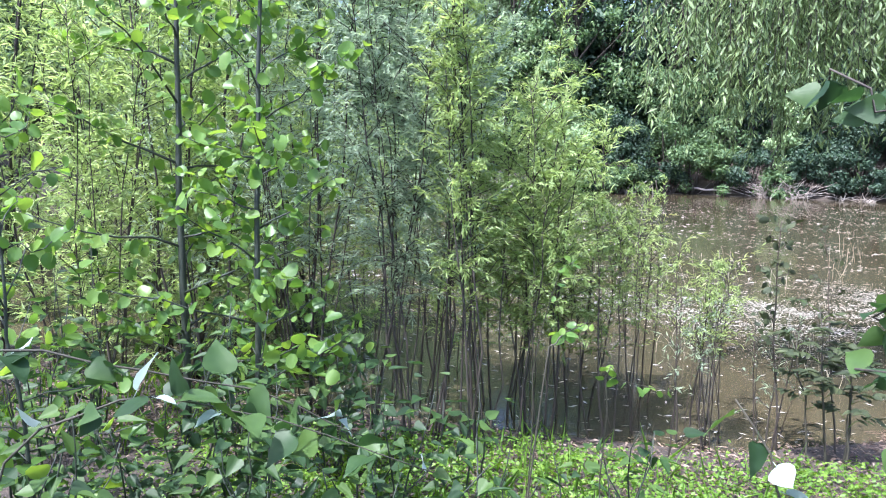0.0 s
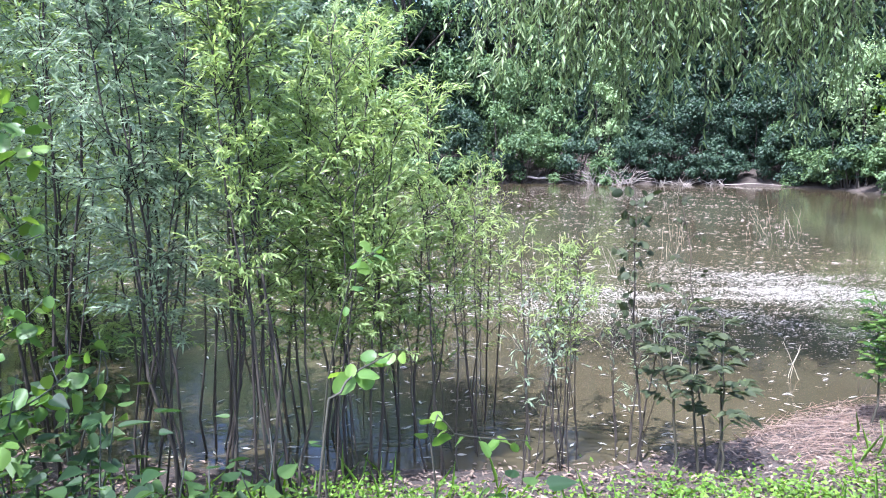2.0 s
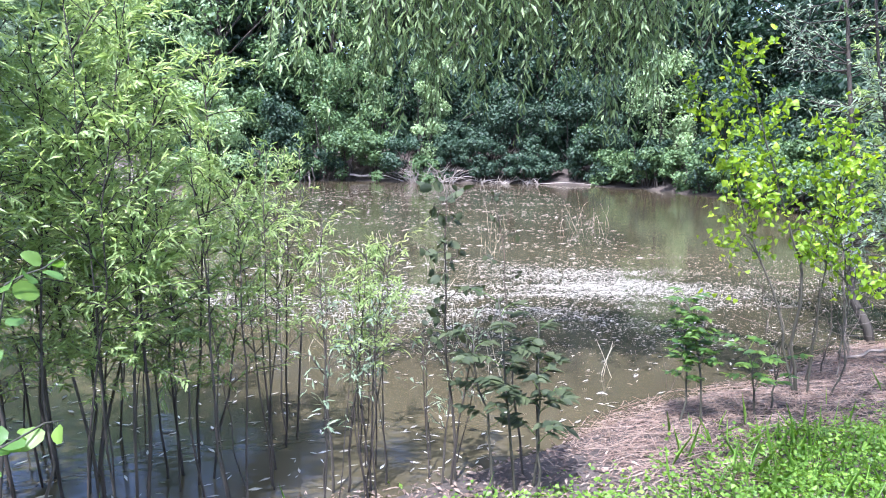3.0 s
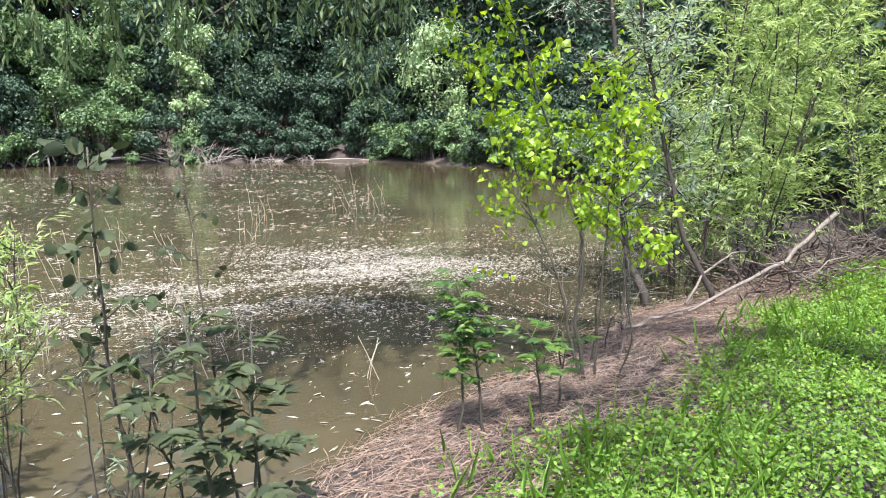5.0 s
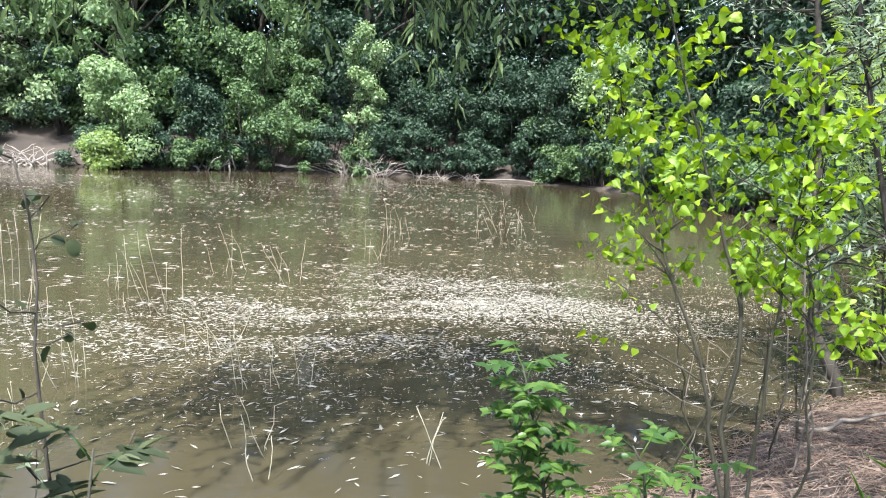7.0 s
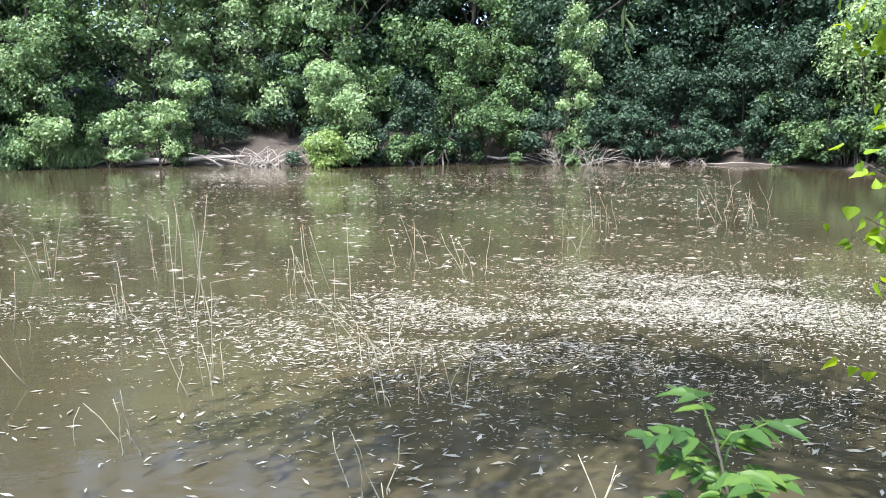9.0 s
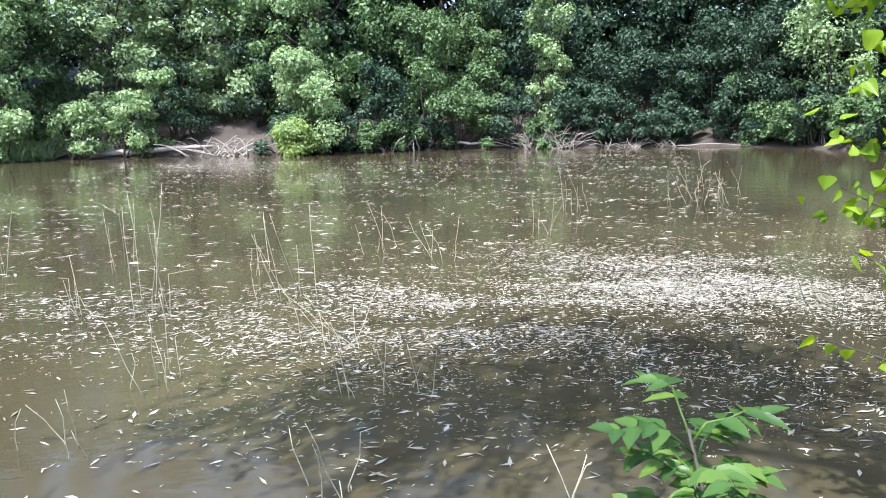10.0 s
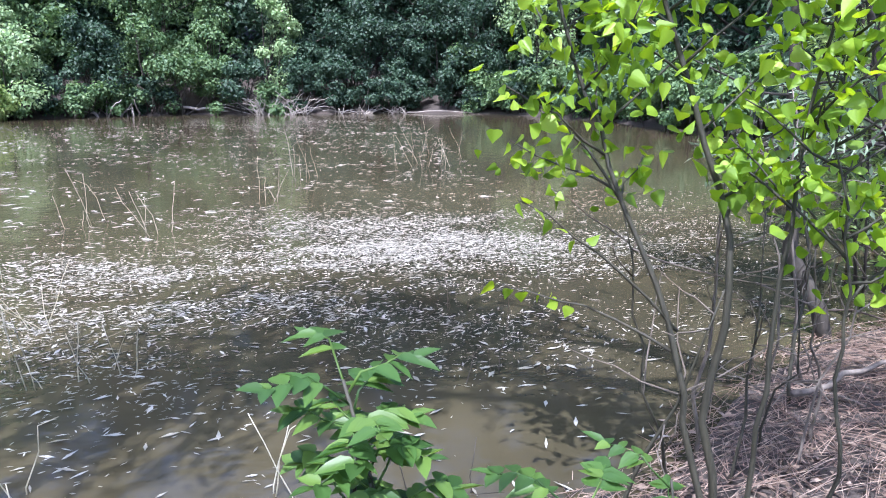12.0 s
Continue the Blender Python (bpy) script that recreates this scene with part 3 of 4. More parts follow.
leaning_tree("leaning_tree", [(8.5, 7.62, 0.1), (8.43, 7.7, 0.3), (8.27, 7.87, 0.69), (8.22, 7.92, 1.17), (8.11, 8.05, 1.77), (8.01, 8.15, 2.45), (7.9, 8.2, 3.5)], 0.03, 0.012, M_BARK, 40, 12, M_WILLOW, 0.08,
             "thin grey willow stem leaning out from the bank", 0.4, 0.5)

# drooping crown of the big willow over the water
big = empty("weeping_willow", 7.2, 3.3, on_ground(7.2, 3.3))
bz = big.location.z
o = np.array([7.2, 3.3, bz])
trunk = np.array([(7.2, 3.3, bz - 0.3), (7.1, 3.5, 1.6), (6.8, 3.9, 3.4), (6.3, 4.6, 4.8)]) - o
Geo().tube(along(trunk, np.linspace(0, 1, 12)), np.linspace(0.22, 0.12, 12), 10).ob("trunk", M_BARK, big)
lines, tw = [], Geo()
for tip in ((3.2, 8.0, 3.4), (3.7, 7.8, 3.6), (4.3, 7.7, 3.6), (4.8, 7.7, 3.5), (5.4, 8.1, 3.6), (3.0, 7.4, 3.3), (4.6, 8.4, 3.8), (4.0, 8.6, 3.7), (2.7, 7.7, 3.3)):
    limb = bent(trunk[-1], np.array(tip) - o, 9, 0.10, 0.5)
    Geo().tube(limb, np.linspace(0.045, 0.008, 9), 6).ob("limb", M_BARK_DARK, big)
    for i in range(60):
        q = along(limb, np.array([rng.uniform(0.72, 1.0)]))[0] + rng.normal(size=3) * np.array([0.25, 0.25, 0.08])
        ln = rng.uniform(0.6, 1.75)
        end = q + np.array([rng.normal() * 0.16, rng.normal() * 0.16, -ln])
        end[2] = max(end[2], 1.86 - bz + rng.random() * 0.6)
        line = bent(q, end, 7, 0.03)
        lines.append(line)
        tw.tube(line, np.linspace(0.004, 0.0015, 7), 3)
# limbs that reach back over the bank and shade it
for tip in ((3.7, 3.9, 4.6), (4.3, 4.2, 4.7), (4.9, 4.3, 4.7), (4.0, 3.4, 4.8)):
    limb = bent(trunk[-1], np.array(tip) - o, 9, 0.08, 0.3)
    Geo().tube(limb, np.linspace(0.04, 0.008, 9), 6).ob("limb", M_BARK_DARK, big)
    for i in range(30):
        q = along(limb, np.array([rng.uniform(0.5, 1.0)]))[0] + rng.normal(size=3) * np.array([0.2, 0.2, 0.08])
        line = bent(q, q + np.array([rng.normal() * 0.15, rng.normal() * 0.15, -rng.uniform(0.4, 1.0)]), 7, 0.03)
        lines.append(line)
        tw.tube(line, np.linspace(0.004, 0.0015, 7), 3)
SPRIGS = [(rng.uniform(4.85, 5.35), rng.uniform(7.25, 7.5), rng.uniform(1.82, 2.1)) for i in range(16)]
SPRIGS += [(rng.uniform(3.2, 4.1), rng.uniform(7.5, 7.9), rng.uniform(1.85, 2.15)) for i in range(14)]
for x, y, z in (*SPRIGS, (5.1, 7.31, 1.67), (4.97, 7.3, 1.88), (5.24, 7.25, 1.84), (5.02, 7.34, 1.78), (4.3, 7.5, 1.8)):
    line = bent(np.array([x + 0.05, y, 3.9]) - o, np.array([x, y, z]) - o, 9, 0.02)
    lines.append(line)
    tw.tube(line, np.linspace(0.004, 0.0015, 9), 3)
tagged(tw.ob("brushwood", M_BARK, big), kind="stuff")
v, f = twig_leaves(lines, 32, 0.095, 0.020, 0.45, 0.9)
mesh_ob("crown", v, f, M_WILLOW_DARK, big)
tagged(big, "large weeping willow with drooping leafy shoots over the water", "willow tree")


# ---- saplings with leaves of their own ----
def leaf_data(name, shape, width, material):
    """A shared leaf mesh of length 1, curved and slightly wavy, with a short stalk."""
    half = [(0.0, -0.02), *OUTLINES[shape], (0.0, 1.0)]
    v, f = [], []
    for s, u in half:
        for c in (-1, -0.5, 0, 0.5, 1):
            x = u if c else max(u, 0)
            v.append((x, c * s * width, 0.2 * abs(c) ** 1.4 * s * width - 0.16 * x * x + 0.025 * math.sin(9 * x + 2 * c)))
    for i in range(len(half) - 1):
        for j in range(4):
            k = i * 5 + j
            f.append((k, k + 1, k + 6, k + 5))
    g = Geo().tube([(-0.35, 0, 0.03), (-0.15, 0, 0.01), (0.02, 0, 0)], [0.012, 0.012, 0.01], 3)
    k = len(v)
    me = bpy.data.meshes.new(name)
    me.from_pydata([*v, *g.v], [], [*f, *[tuple(i + k for i in q) for q in g.f]])
    me.polygons.foreach_set("use_smooth", [True] * len(me.polygons))
    me.materials.append(material)
    return me


def hang_leaf(data, parent, q, way, size, nup=0.6):
    x = Vector(way).normalized()
    n = Vector(rand_dirs(1, nup)[0])
    y = n.cross(x).normalized()
    z = x.cross(y)
    ob = new("leaf", data)
    ob.parent = parent
    ob.matrix_basis = Matrix.Translation(Vector(q) + x * 0.3 * size) @ Matrix((x, y, z)).transposed().to_4x4() @ Matrix.Diagonal((size, size, size, 1))
    return ob


POP = leaf_data("leaf", "heart", 1.0, M_POPLAR)
ALD = leaf_data("leaf", "round", 0.86, M_ALDER)
HAZ = leaf_data("leaf", "heart", 0.85, M_HAZEL)
PALE = leaf_data("leaf", "heart", 0.8, M_PALE)
DARK = leaf_data("leaf", "round", 0.8, M_DARKLEAF)

# poplar sapling on the bank
pop = empty("poplar_sapling", 6.25, 6.75, on_ground(6.25, 6.75))
o = np.array(pop.location)
STEMS = [([(6.27, 6.74, -0.05), (6.2, 6.8, 0.37), (6.23, 6.77, 0.75), (6.22, 6.78, 0.94), (6.13, 6.86, 1.3), (6.05, 6.92, 1.6), (5.94, 7.02, 2.05), (5.82, 7.12, 2.5)], 0.0135, 0.42),
         ([(6.24, 6.75, -0.05), (6.16, 6.83, 0.41), (6.11, 6.88, 0.72), (6.0, 6.99, 1.06), (5.92, 7.06, 1.36), (5.8, 7.15, 1.75), (5.68, 7.24, 2.2)], 0.011, 0.45),
         ([(6.3, 6.72, -0.05), (6.3, 6.7, 0.4), (6.32, 6.69, 0.78), (6.34, 6.67, 1.27), (6.37, 6.64, 1.6), (6.34, 6.68, 1.95)], 0.009, 0.48),
         ([(6.36, 6.62, -0.05), (6.45, 6.55, 0.3), (6.43, 6.57, 0.64), (6.42, 6.58, 0.92), (6.38, 6.62, 1.2), (6.4, 6.61, 1.6)], 0.007, 0.5)]
count, extra = 0, []
for pts, r, low in STEMS:
    p = along(np.array(pts), np.linspace(0, 1, 20)) - o + rng.normal(size=(20, 3)) * 0.006
    stem = Geo().tube(p, np.linspace(r, r * 0.25, 20), 7).ob("stem", M_BARK_POP, pop)
    for i in range(17):
        u = low + (1 - low) * (i + rng.random()) / 17
        q = along(p, np.array([u]))[0]
        a, ln = rng.uniform(0, 6.28), rng.uniform(0.14, 0.40) * (1.25 - 0.75 * u)
        line = bent(q, q + np.array([math.cos(a) * ln, math.sin(a) * ln, ln * rng.uniform(0.3, 1.1)]), 5, 0.012)
        twig = Geo().tube(line, np.linspace(0.0045, 0.0018, 5), 4).ob("twig", M_BARK_POP, pop)
        for j in range(5):
            if count >= 285:
                break
            w = along(line, np.array([0.3 + 0.7 * j / 4]))[0]
            d = rand_dirs(1)[0] * 0.8 + np.array([math.cos(a) * 0.5, math.sin(a) * 0.5, -0.35])
            extra.append((w, d))
            hang_leaf(POP, twig, w, d, rng.uniform(0.034, 0.062), 0.2)
            count += 1
# low arching twigs with few leaves
for tip, foot in (((5.793, 7.287, 1.331), (6.02, 6.97, 1.0)), ((5.705, 7.003, 1.035), (6.14, 6.86, 0.66)), ((5.8, 7.3, 0.72), (6.13, 6.86, 0.6))):
    line = bent(np.array(foot) - o, np.array(tip) - o, 7, 0.012, 0.03)
    twig = Geo().tube(line, np.linspace(0.005, 0.002, 7), 4).ob("twig", M_BARK_POP, pop)
    for j in range(7):
        hang_leaf(POP, twig, along(line, np.array([0.6 + 0.4 * j / 6]))[0], rand_dirs(1)[0] + np.array([-0.3, 0, -0.4]), rng.uniform(0.035, 0.055), 0.2)
extra = extra * 5
ep = np.array([w for w, d in extra]) + rng.normal(size=(len(extra), 3)) * 0.065
en = len(ep)
v, f = leaves(ep, rand_dirs(en, -0.4), rand_dirs(en, 0.2), rng.uniform(0.026, 0.054, en), rng.uniform(0.025, 0.05, en), "heart")
tagged(mesh_ob("foliage", v, f, M_POPLAR, pop), "smaller yellow-green leaves", kind="stuff")
tagged(pop, "poplar sapling with bright yellow-green leaves on the bank", "sapling")


def sapling(name, foot, top, r, twigs, low, data, per, size, bark, label, reach=0.6, rise=(0.1, 0.7), limit=290, more=0):
    z = on_ground(*foot)
    feet = []
    t = empty(name, foot[0], foot[1], z)
    p = bent((0, 0, -0.1), np.array(top) - np.array([foot[0], foot[1], z]), 12, 0.012)
    Geo().tube(p, np.linspace(r, r * 0.3, 12), 8).ob("trunk", bark, t)
    n = 0
    for i in range(twigs):
        u = low + (1 - low) * (i + rng.random()) / twigs
        q = along(p, np.array([u]))[0]
        a, ln = i * 2.4 + rng.normal() * 0.4, reach * rng.uniform(0.5, 1.2) * (1.15 - 0.6 * u)
        line = bent(q, q + np.array([math.cos(a) * ln, math.sin(a) * ln, ln * rng.uniform(*rise)]), 6, 0.02)
        twig = Geo().tube(line, np.linspace(r * 0.3, 0.002, 6), 4).ob("twig", bark, t)
        feet.extend(along(line, np.linspace(0.15, 1.0, 6)))
        for j in range(per):
            if n < limit:
                hang_leaf(data, twig, along(line, np.array([0.2 + 0.8 * (j + rng.random()) / per]))[0], rand_dirs(1)[0] + np.array([math.cos(a) * 0.7, math.sin(a) * 0.7, 0.0]), size * rng.uniform(0.65, 1.2))
                n += 1
    if more:
        q = np.array(feet)[rng.integers(0, len(feet), more)] + rng.normal(size=(more, 3)) * 0.05
        L = size * rng.uniform(0.5, 1.1, more)
        v, f = leaves(q, rand_dirs(more, -0.2), rand_dirs(more, 0.9), L, L * 0.85, "round")
        tagged(mesh_ob("foliage", v, f, data.materials[0], t), "smaller green leaves", kind="stuff")
    return tagged(t, label, "sapling")


ALDER_L = "straight young alder with dark stem and round green leaves"
sapling("alder_sapling", (-0.27, 4.95), (-0.21, 4.95, 3.9), 0.028, 30, 0.12, ALD, 9, 0.085, M_BARK_GREEN, ALDER_L, 0.9, more=520)
sapling("alder_sapling", (0.46, 4.41), (0.55, 4.41, 3.7), 0.020, 28, 0.15, ALD, 9, 0.08, M_BARK_GREEN, ALDER_L, 0.85, more=520)
sapling("alder_sapling", (-0.06, 3.38), (-0.16, 3.38, 2.1), 0.012, 20, 0.15, ALD, 9, 0.075, M_BARK_GREEN, "small leafy alder seedling among the undergrowth", 0.5)
sapling("waterside_sapling", (3.53, 6.0), (3.40, 5.9, 1.58), 0.009, 15, 0.42, DARK, 6, 0.052, M_BARK_DARK, "thin dark sapling with small rounded leaves at the waterline", 0.22)
sapling("waterside_sapling", (3.86, 5.85), (3.69, 6.02, 1.5), 0.007, 8, 0.5, DARK, 4, 0.035, M_BARK_DARK, "thin nearly bare sapling at the waterline", 0.2)


def seedling(x, y, height, fronds, material, label, leaf=0.09, lean=(0, 0), bare=0.35, reach=0.35):
    """Young ash: stems with feathered leaves."""
    z = on_ground(x, y)
    t = empty("ash_seedling", x, y, z)
    p = bent((0, 0, -0.08), (lean[0], lean[1], height), 8, 0.012)
    Geo().tube(p, np.linspace(0.009, 0.003, 8), 6).ob("stem", M_BARK_POP, t)
    P, D, N = [], [], []
    for i in range(fronds):
        u = bare + (1 - bare) * (i + 0.5) / fronds
        q = along(p, np.array([u]))[0]
        a = i * 2.4 + rng.normal() * 0.3
        w = np.array([math.cos(a), math.sin(a), 0.35])
        line = bent(q, q + w * reach * rng.uniform(0.7, 1.15), 5, 0.008, 0.03)
        Geo().tube(line, np.linspace(0.003, 0.0012, 5), 3).ob("leaf_stalk", M_ASH, t)
        side = np.array([-math.sin(a), math.cos(a), 0])
        for k in range(4):
            at = along(line, np.array([0.4 + 0.18 * k]))[0]
            for s in (-1, 1):
                P.append(at)
                D.append(w * 0.5 + side * s + np.array([0, 0, -0.15]) + rng.normal(size=3) * 0.1)
        P.append(line[-1])
        D.append(w)
    n = len(P)
    v, f = leaves(P, D, unit(rand_dirs(n) * 0.35 + np.array([0, 0, 1.0])), leaf * rng.uniform(0.7, 1.2, n), leaf * 0.52 * rng.uniform(0.8, 1.2, n), "leaflet", 0.15, 0.2)
    mesh_ob("crown", v, f, material, t)
    return tagged(t, label, "seedling")


AS = "green ash seedling with feathered leaves on the muddy bank"
seedling(5.18, 6.24, 0.78, 28, M_ASH, AS, 0.055, (-0.11, 0.14), 0.45, 0.12)
seedling(5.06, 6.3, 0.66, 20, M_ASH, AS, 0.052, (0.04, 0.1), 0.4, 0.12)
seedling(5.6, 6.28, 0.5, 10, M_ASH, AS, 0.06, (-0.12, 0.06), 0.4, 0.16)
seedling(5.76, 6.4, 0.42, 7, M_ASH, AS, 0.055, (0.05, 0.05), 0.4, 0.15)
for dx, dy, h, le in ((0, 0, 1.0, (-0.1, 0.1)), (0.1, 0.08, 0.85, (0.05, 0.1)), (-0.08, 0.05, 0.78, (-0.12, 0.1)), (0.1, -0.06, 0.7, (-0.02, 0.05))):
    seedling(3.72 + dx, 5.62 + dy, h, 10, M_DARKLEAF, "dark ash seedling with long leaflets at the waterline", 0.072, le, 0.45, 0.16)



# ---- undergrowth beside the path ----
def broad_shrub(x, y, height, stems, per, data_shape, size, material, label, reach=0.45, name="broadleaf_shrub"):
    z = on_ground(x, y)
    t = empty(name, x, y, z)
    P, D = [], []
    for s in range(stems):
        a = rng.uniform(0, 6.28)
        p = bent((rng.normal() * 0.06, rng.normal() * 0.06, -0.06), (math.cos(a) * reach * rng.random(), math.sin(a) * reach * rng.random(), height * rng.uniform(0.55, 1.1)), 7, 0.02)
        Geo().tube(p, np.linspace(0.007, 0.002, 7), 5).ob("stem", M_BARK_GREEN, t)
        for i in range(per):
            q = along(p, np.array([0.25 + 0.75 * rng.random()]))[0]
            w = rand_dirs(1)[0]
            w[2] *= 0.3
            P.append(q + w * 0.05 * rng.random())
            D.append(w)
    n = len(P)
    P = np.array(P) + unit(np.array(D)) * rng.uniform(0.0, 0.16, (n, 1))
    v, f = leaves(P, D, unit(rand_dirs(n) * 0.55 + np.array([0, 0, 1.0])), size * rng.uniform(0.5, 1.25, n), size * 0.75 * rng.uniform(0.5, 1.2, n), data_shape, 0.15, 0.2)
    mesh_ob("crown", v, f, material, t)
    return tagged(t, label, "shrub", "undergrowth beside the path")


US = "leafy broad-leaved shrub in the undergrowth beside the path"
for x, y, h in ((-0.84, 3.06, 1.1), (0.34, 2.90, 0.85), (0.98, 3.36, 0.8), (0.05, 2.20, 0.75), (0.63, 3.90, 1.0), (1.20, 4.08, 0.8), (1.47, 3.32, 0.6), (-1.17, 3.99, 1.3), (0.85, 4.67, 0.95), (-0.70, 4.58, 1.2), (0.83, 2.09, 0.55),
                (-1.40, 2.22, 1.0), (-2.07, 5.05, 1.5), (0.16, 5.00, 1.0), (-0.38, 3.77, 1.1), (0.41, 3.55, 0.9)):
    broad_shrub(x, y, h, 7, 26, "heart", 0.08, M_HAZEL, US)
for x, y, h in ((2.27, 4.01, 0.7), (1.68, 4.46, 0.65), (2.48, 4.40, 0.55), (1.82, 3.84, 0.6)):
    broad_shrub(x, y, h, 3, 9, "heart", 0.085, M_HAZEL, "sparse low shrub with toothed green leaves", 0.3)



def near_branch(name, pts, r, data, n, size, label, low=0.2, pale=0.0):
    pts = np.array(pts, float)
    base = pts[0].copy()
    t = empty(name, *base)
    p = along(pts, np.linspace(0, 1, 14)) - base + rng.normal(size=(14, 3)) * 0.004
    stem = Geo().tube(p, np.linspace(r, r * 0.35, 14), 7).ob("stem", M_BARK_POP, t)
    for i in range(n):
        u = low + (1 - low) * (i + 0.5) / n
        hang_leaf(PALE if rng.random() < pale else data, stem, along(p, np.array([u]))[0], rand_dirs(1)[0] * np.array([1, 1, 0.6]) + np.array([0, 0, -0.2]), size * rng.uniform(0.6, 1.2), 0.8)
    return tagged(t, label, "branch")


near_branch("bramble_branch", [(0.1, 2.4, on_ground(0.1, 2.4) - 0.05), (0.25, 2.45, 1.2), (0.51, 2.63, 1.43), (0.82, 2.83, 1.31), (1.2, 3.01, 1.2), (1.5, 3.15, 1.02)], 0.006, HAZ, 24, 0.125, "arching bramble shoot with large leaves showing pale undersides", 0.3, 0.22)
near_branch("bramble_branch", [(0.5, 2.3, on_ground(0.5, 2.3) - 0.05), (0.65, 2.5, 1.2), (0.95, 2.65, 1.3), (1.25, 2.84, 1.2), (1.76, 2.99, 1.0)], 0.005, HAZ, 20, 0.115, "arching bramble shoot with large leaves showing pale undersides", 0.3, 0.2)
SH = "thin shoot with broad lime-green leaves beside the path"
near_branch("alder_shoot", [(1.99, 3.17, on_ground(1.99, 3.17) - 0.05), (2.09, 3.22, 1.35), (2.13, 3.25, 1.41), (2.18, 3.32, 1.42), (2.23, 3.38, 1.43)], 0.0035, ALD, 12, 0.042, SH, 0.45)
near_branch("alder_shoot", [(2.29, 3.44, on_ground(2.29, 3.44) - 0.05), (2.29, 3.44, 0.9), (2.29, 3.44, 1.27), (2.37, 3.51, 1.18), (2.54, 3.59, 1.14)], 0.0035, ALD, 12, 0.042, SH, 0.45)
near_branch("alder_shoot", [(2.00, 3.75, on_ground(2.00, 3.75) - 0.05), (2.02, 3.70, 1.2), (2.1, 3.6, 1.57), (2.17, 3.72, 1.6)], 0.003, ALD, 9, 0.04, SH, 0.55)
sapling("hazel_sapling", (2.72, 1.8), (2.62, 1.9, 2.6), 0.005, 15, 0.35, HAZ, 7, 0.05, M_BARK_DARK, "young hazel sapling with soft green leaves beside the path", 0.2)
near_branch("hazel_shoot", [(2.68, 1.7, on_ground(2.68, 1.7) - 0.05), (2.6, 1.75, 1.2), (2.5, 1.78, 1.55), (2.42, 1.82, 1.7)], 0.0035, HAZ, 9, 0.05, "low hazel shoot with large pale and green leaves", 0.4, 0.3)


# ---- fallen log and brush pile ----
log = along(np.array([(7.97, 7.44, 0.12), (9.05, 7.42, 0.41), (10.03, 7.55, 0.78)]), np.linspace(0, 1, 12)) + rng.normal(size=(12, 3)) * 0.008
tagged(Geo().tube(log, np.linspace(0.013, 0.023, 12), 9).ob("fallen_log", M_DEAD), "pale barkless fallen trunk lying up against a brush pile", "log")
tagged(Geo().tube(bent((7.15, 7.35, 0.11), (7.95, 7.38, 0.17), 8, 0.015), np.linspace(0.015, 0.009, 8), 7).ob("fallen_log", M_DEAD), "short pale dead branch lying on the litter", "log")
tagged(Geo().tube(bent((8.1, 7.6, 0.13), (9.4, 7.95, 0.4), 10, 0.03, 0.12), np.linspace(0.012, 0.006, 10), 7).ob("fallen_branch", M_DEAD), "bent grey dead branch over the litter", "branch")
pile = empty("brush_pile", 9.8, 7.3, on_ground(9.8, 7.3))
o = np.array(pile.location)
for i in range(295):
    a = np.array([rng.uniform(8.7, 12.2), 0, 0])
    a[1] = 7.6 + (a[0] - 8.7) * 0.12 + rng.normal() * 0.3
    a[2] = on_ground(a[0], a[1]) + rng.uniform(-0.05, 0.25)
    w = rand_dirs(1, 0.25)[0] * rng.uniform(0.35, 1.2)
    w[2] = abs(w[2]) * 0.7
    Geo().tube(bent(a, a + w, 6, 0.04) - o, np.linspace(0.0075, 0.002, 6) * rng.uniform(0.5, 1.5), 4).ob("branch", M_BRUSH if i % 4 else M_DEAD, pile)
tagged(pile, "tangled heap of brown dead branches beside the willows", "brush pile")

# bare dead shoots round the poplar
for i, (x, y) in enumerate(((6.50, 7.00), (6.71, 6.93), (6.82, 7.18), (6.99, 7.30), (7.17, 7.37), (6.57, 7.24), (6.03, 6.98), (7.40, 7.49), (6.35, 7.07), (6.93, 7.05))):
    t = empty("dead_shoot", x, y, on_ground(x, y))
    h = rng.uniform(0.6, 1.5)
    p = bent((0, 0, -0.08), (rng.normal() * 0.25 - 0.1, rng.normal() * 0.15, h), 8, 0.025)
    Geo().tube(p, np.linspace(0.0075, 0.002, 8) * rng.uniform(0.6, 1.3), 5).ob("stem", M_DEAD if i % 2 else M_BARK_POP, t)
    for j in range(6):
        q = along(p, np.array([rng.uniform(0.15, 0.95)]))[0]
        Geo().tube(bent(q, q + rand_dirs(1, 0.5)[0] * rng.uniform(0.15, 0.45), 5, 0.015), np.linspace(0.0035, 0.0012, 5), 3).ob("twig", M_DEAD, t)
    tagged(t, "bare twiggy dead shoot standing in the litter", "dead shoot", "dead shoots on the bank")


# ---- reeds in the water ----
def reed_tuft(x, y, n, h, splay, material=M_REED, label="tuft of bleached dead reed stalks standing in water"):
    t = empty("reed_tuft", x, y, 0)
    for i in range(n):
        a = np.array([rng.normal() * (0.10 if n < 9 else 0.3), rng.normal() * (0.07 if n < 9 else 0.3), -0.06])
        ln = h * rng.uniform(0.4, 1.2)
        b = a + np.array([rng.normal() * splay * ln - splay * 0.3 * ln, rng.normal() * splay * 0.5 * ln, ln])
        p = bent(a, b, 5, 0.012)
        if rng.random() < 0.25:
            p[-1] += np.array([rng.normal() * 0.1, 0, -0.1])
        Geo().tube(p, np.linspace(0.0034, 0.0016, 5), 3).ob("stalk", material, t)
    return tagged(t, label, "reeds", "dead reeds in the pond")


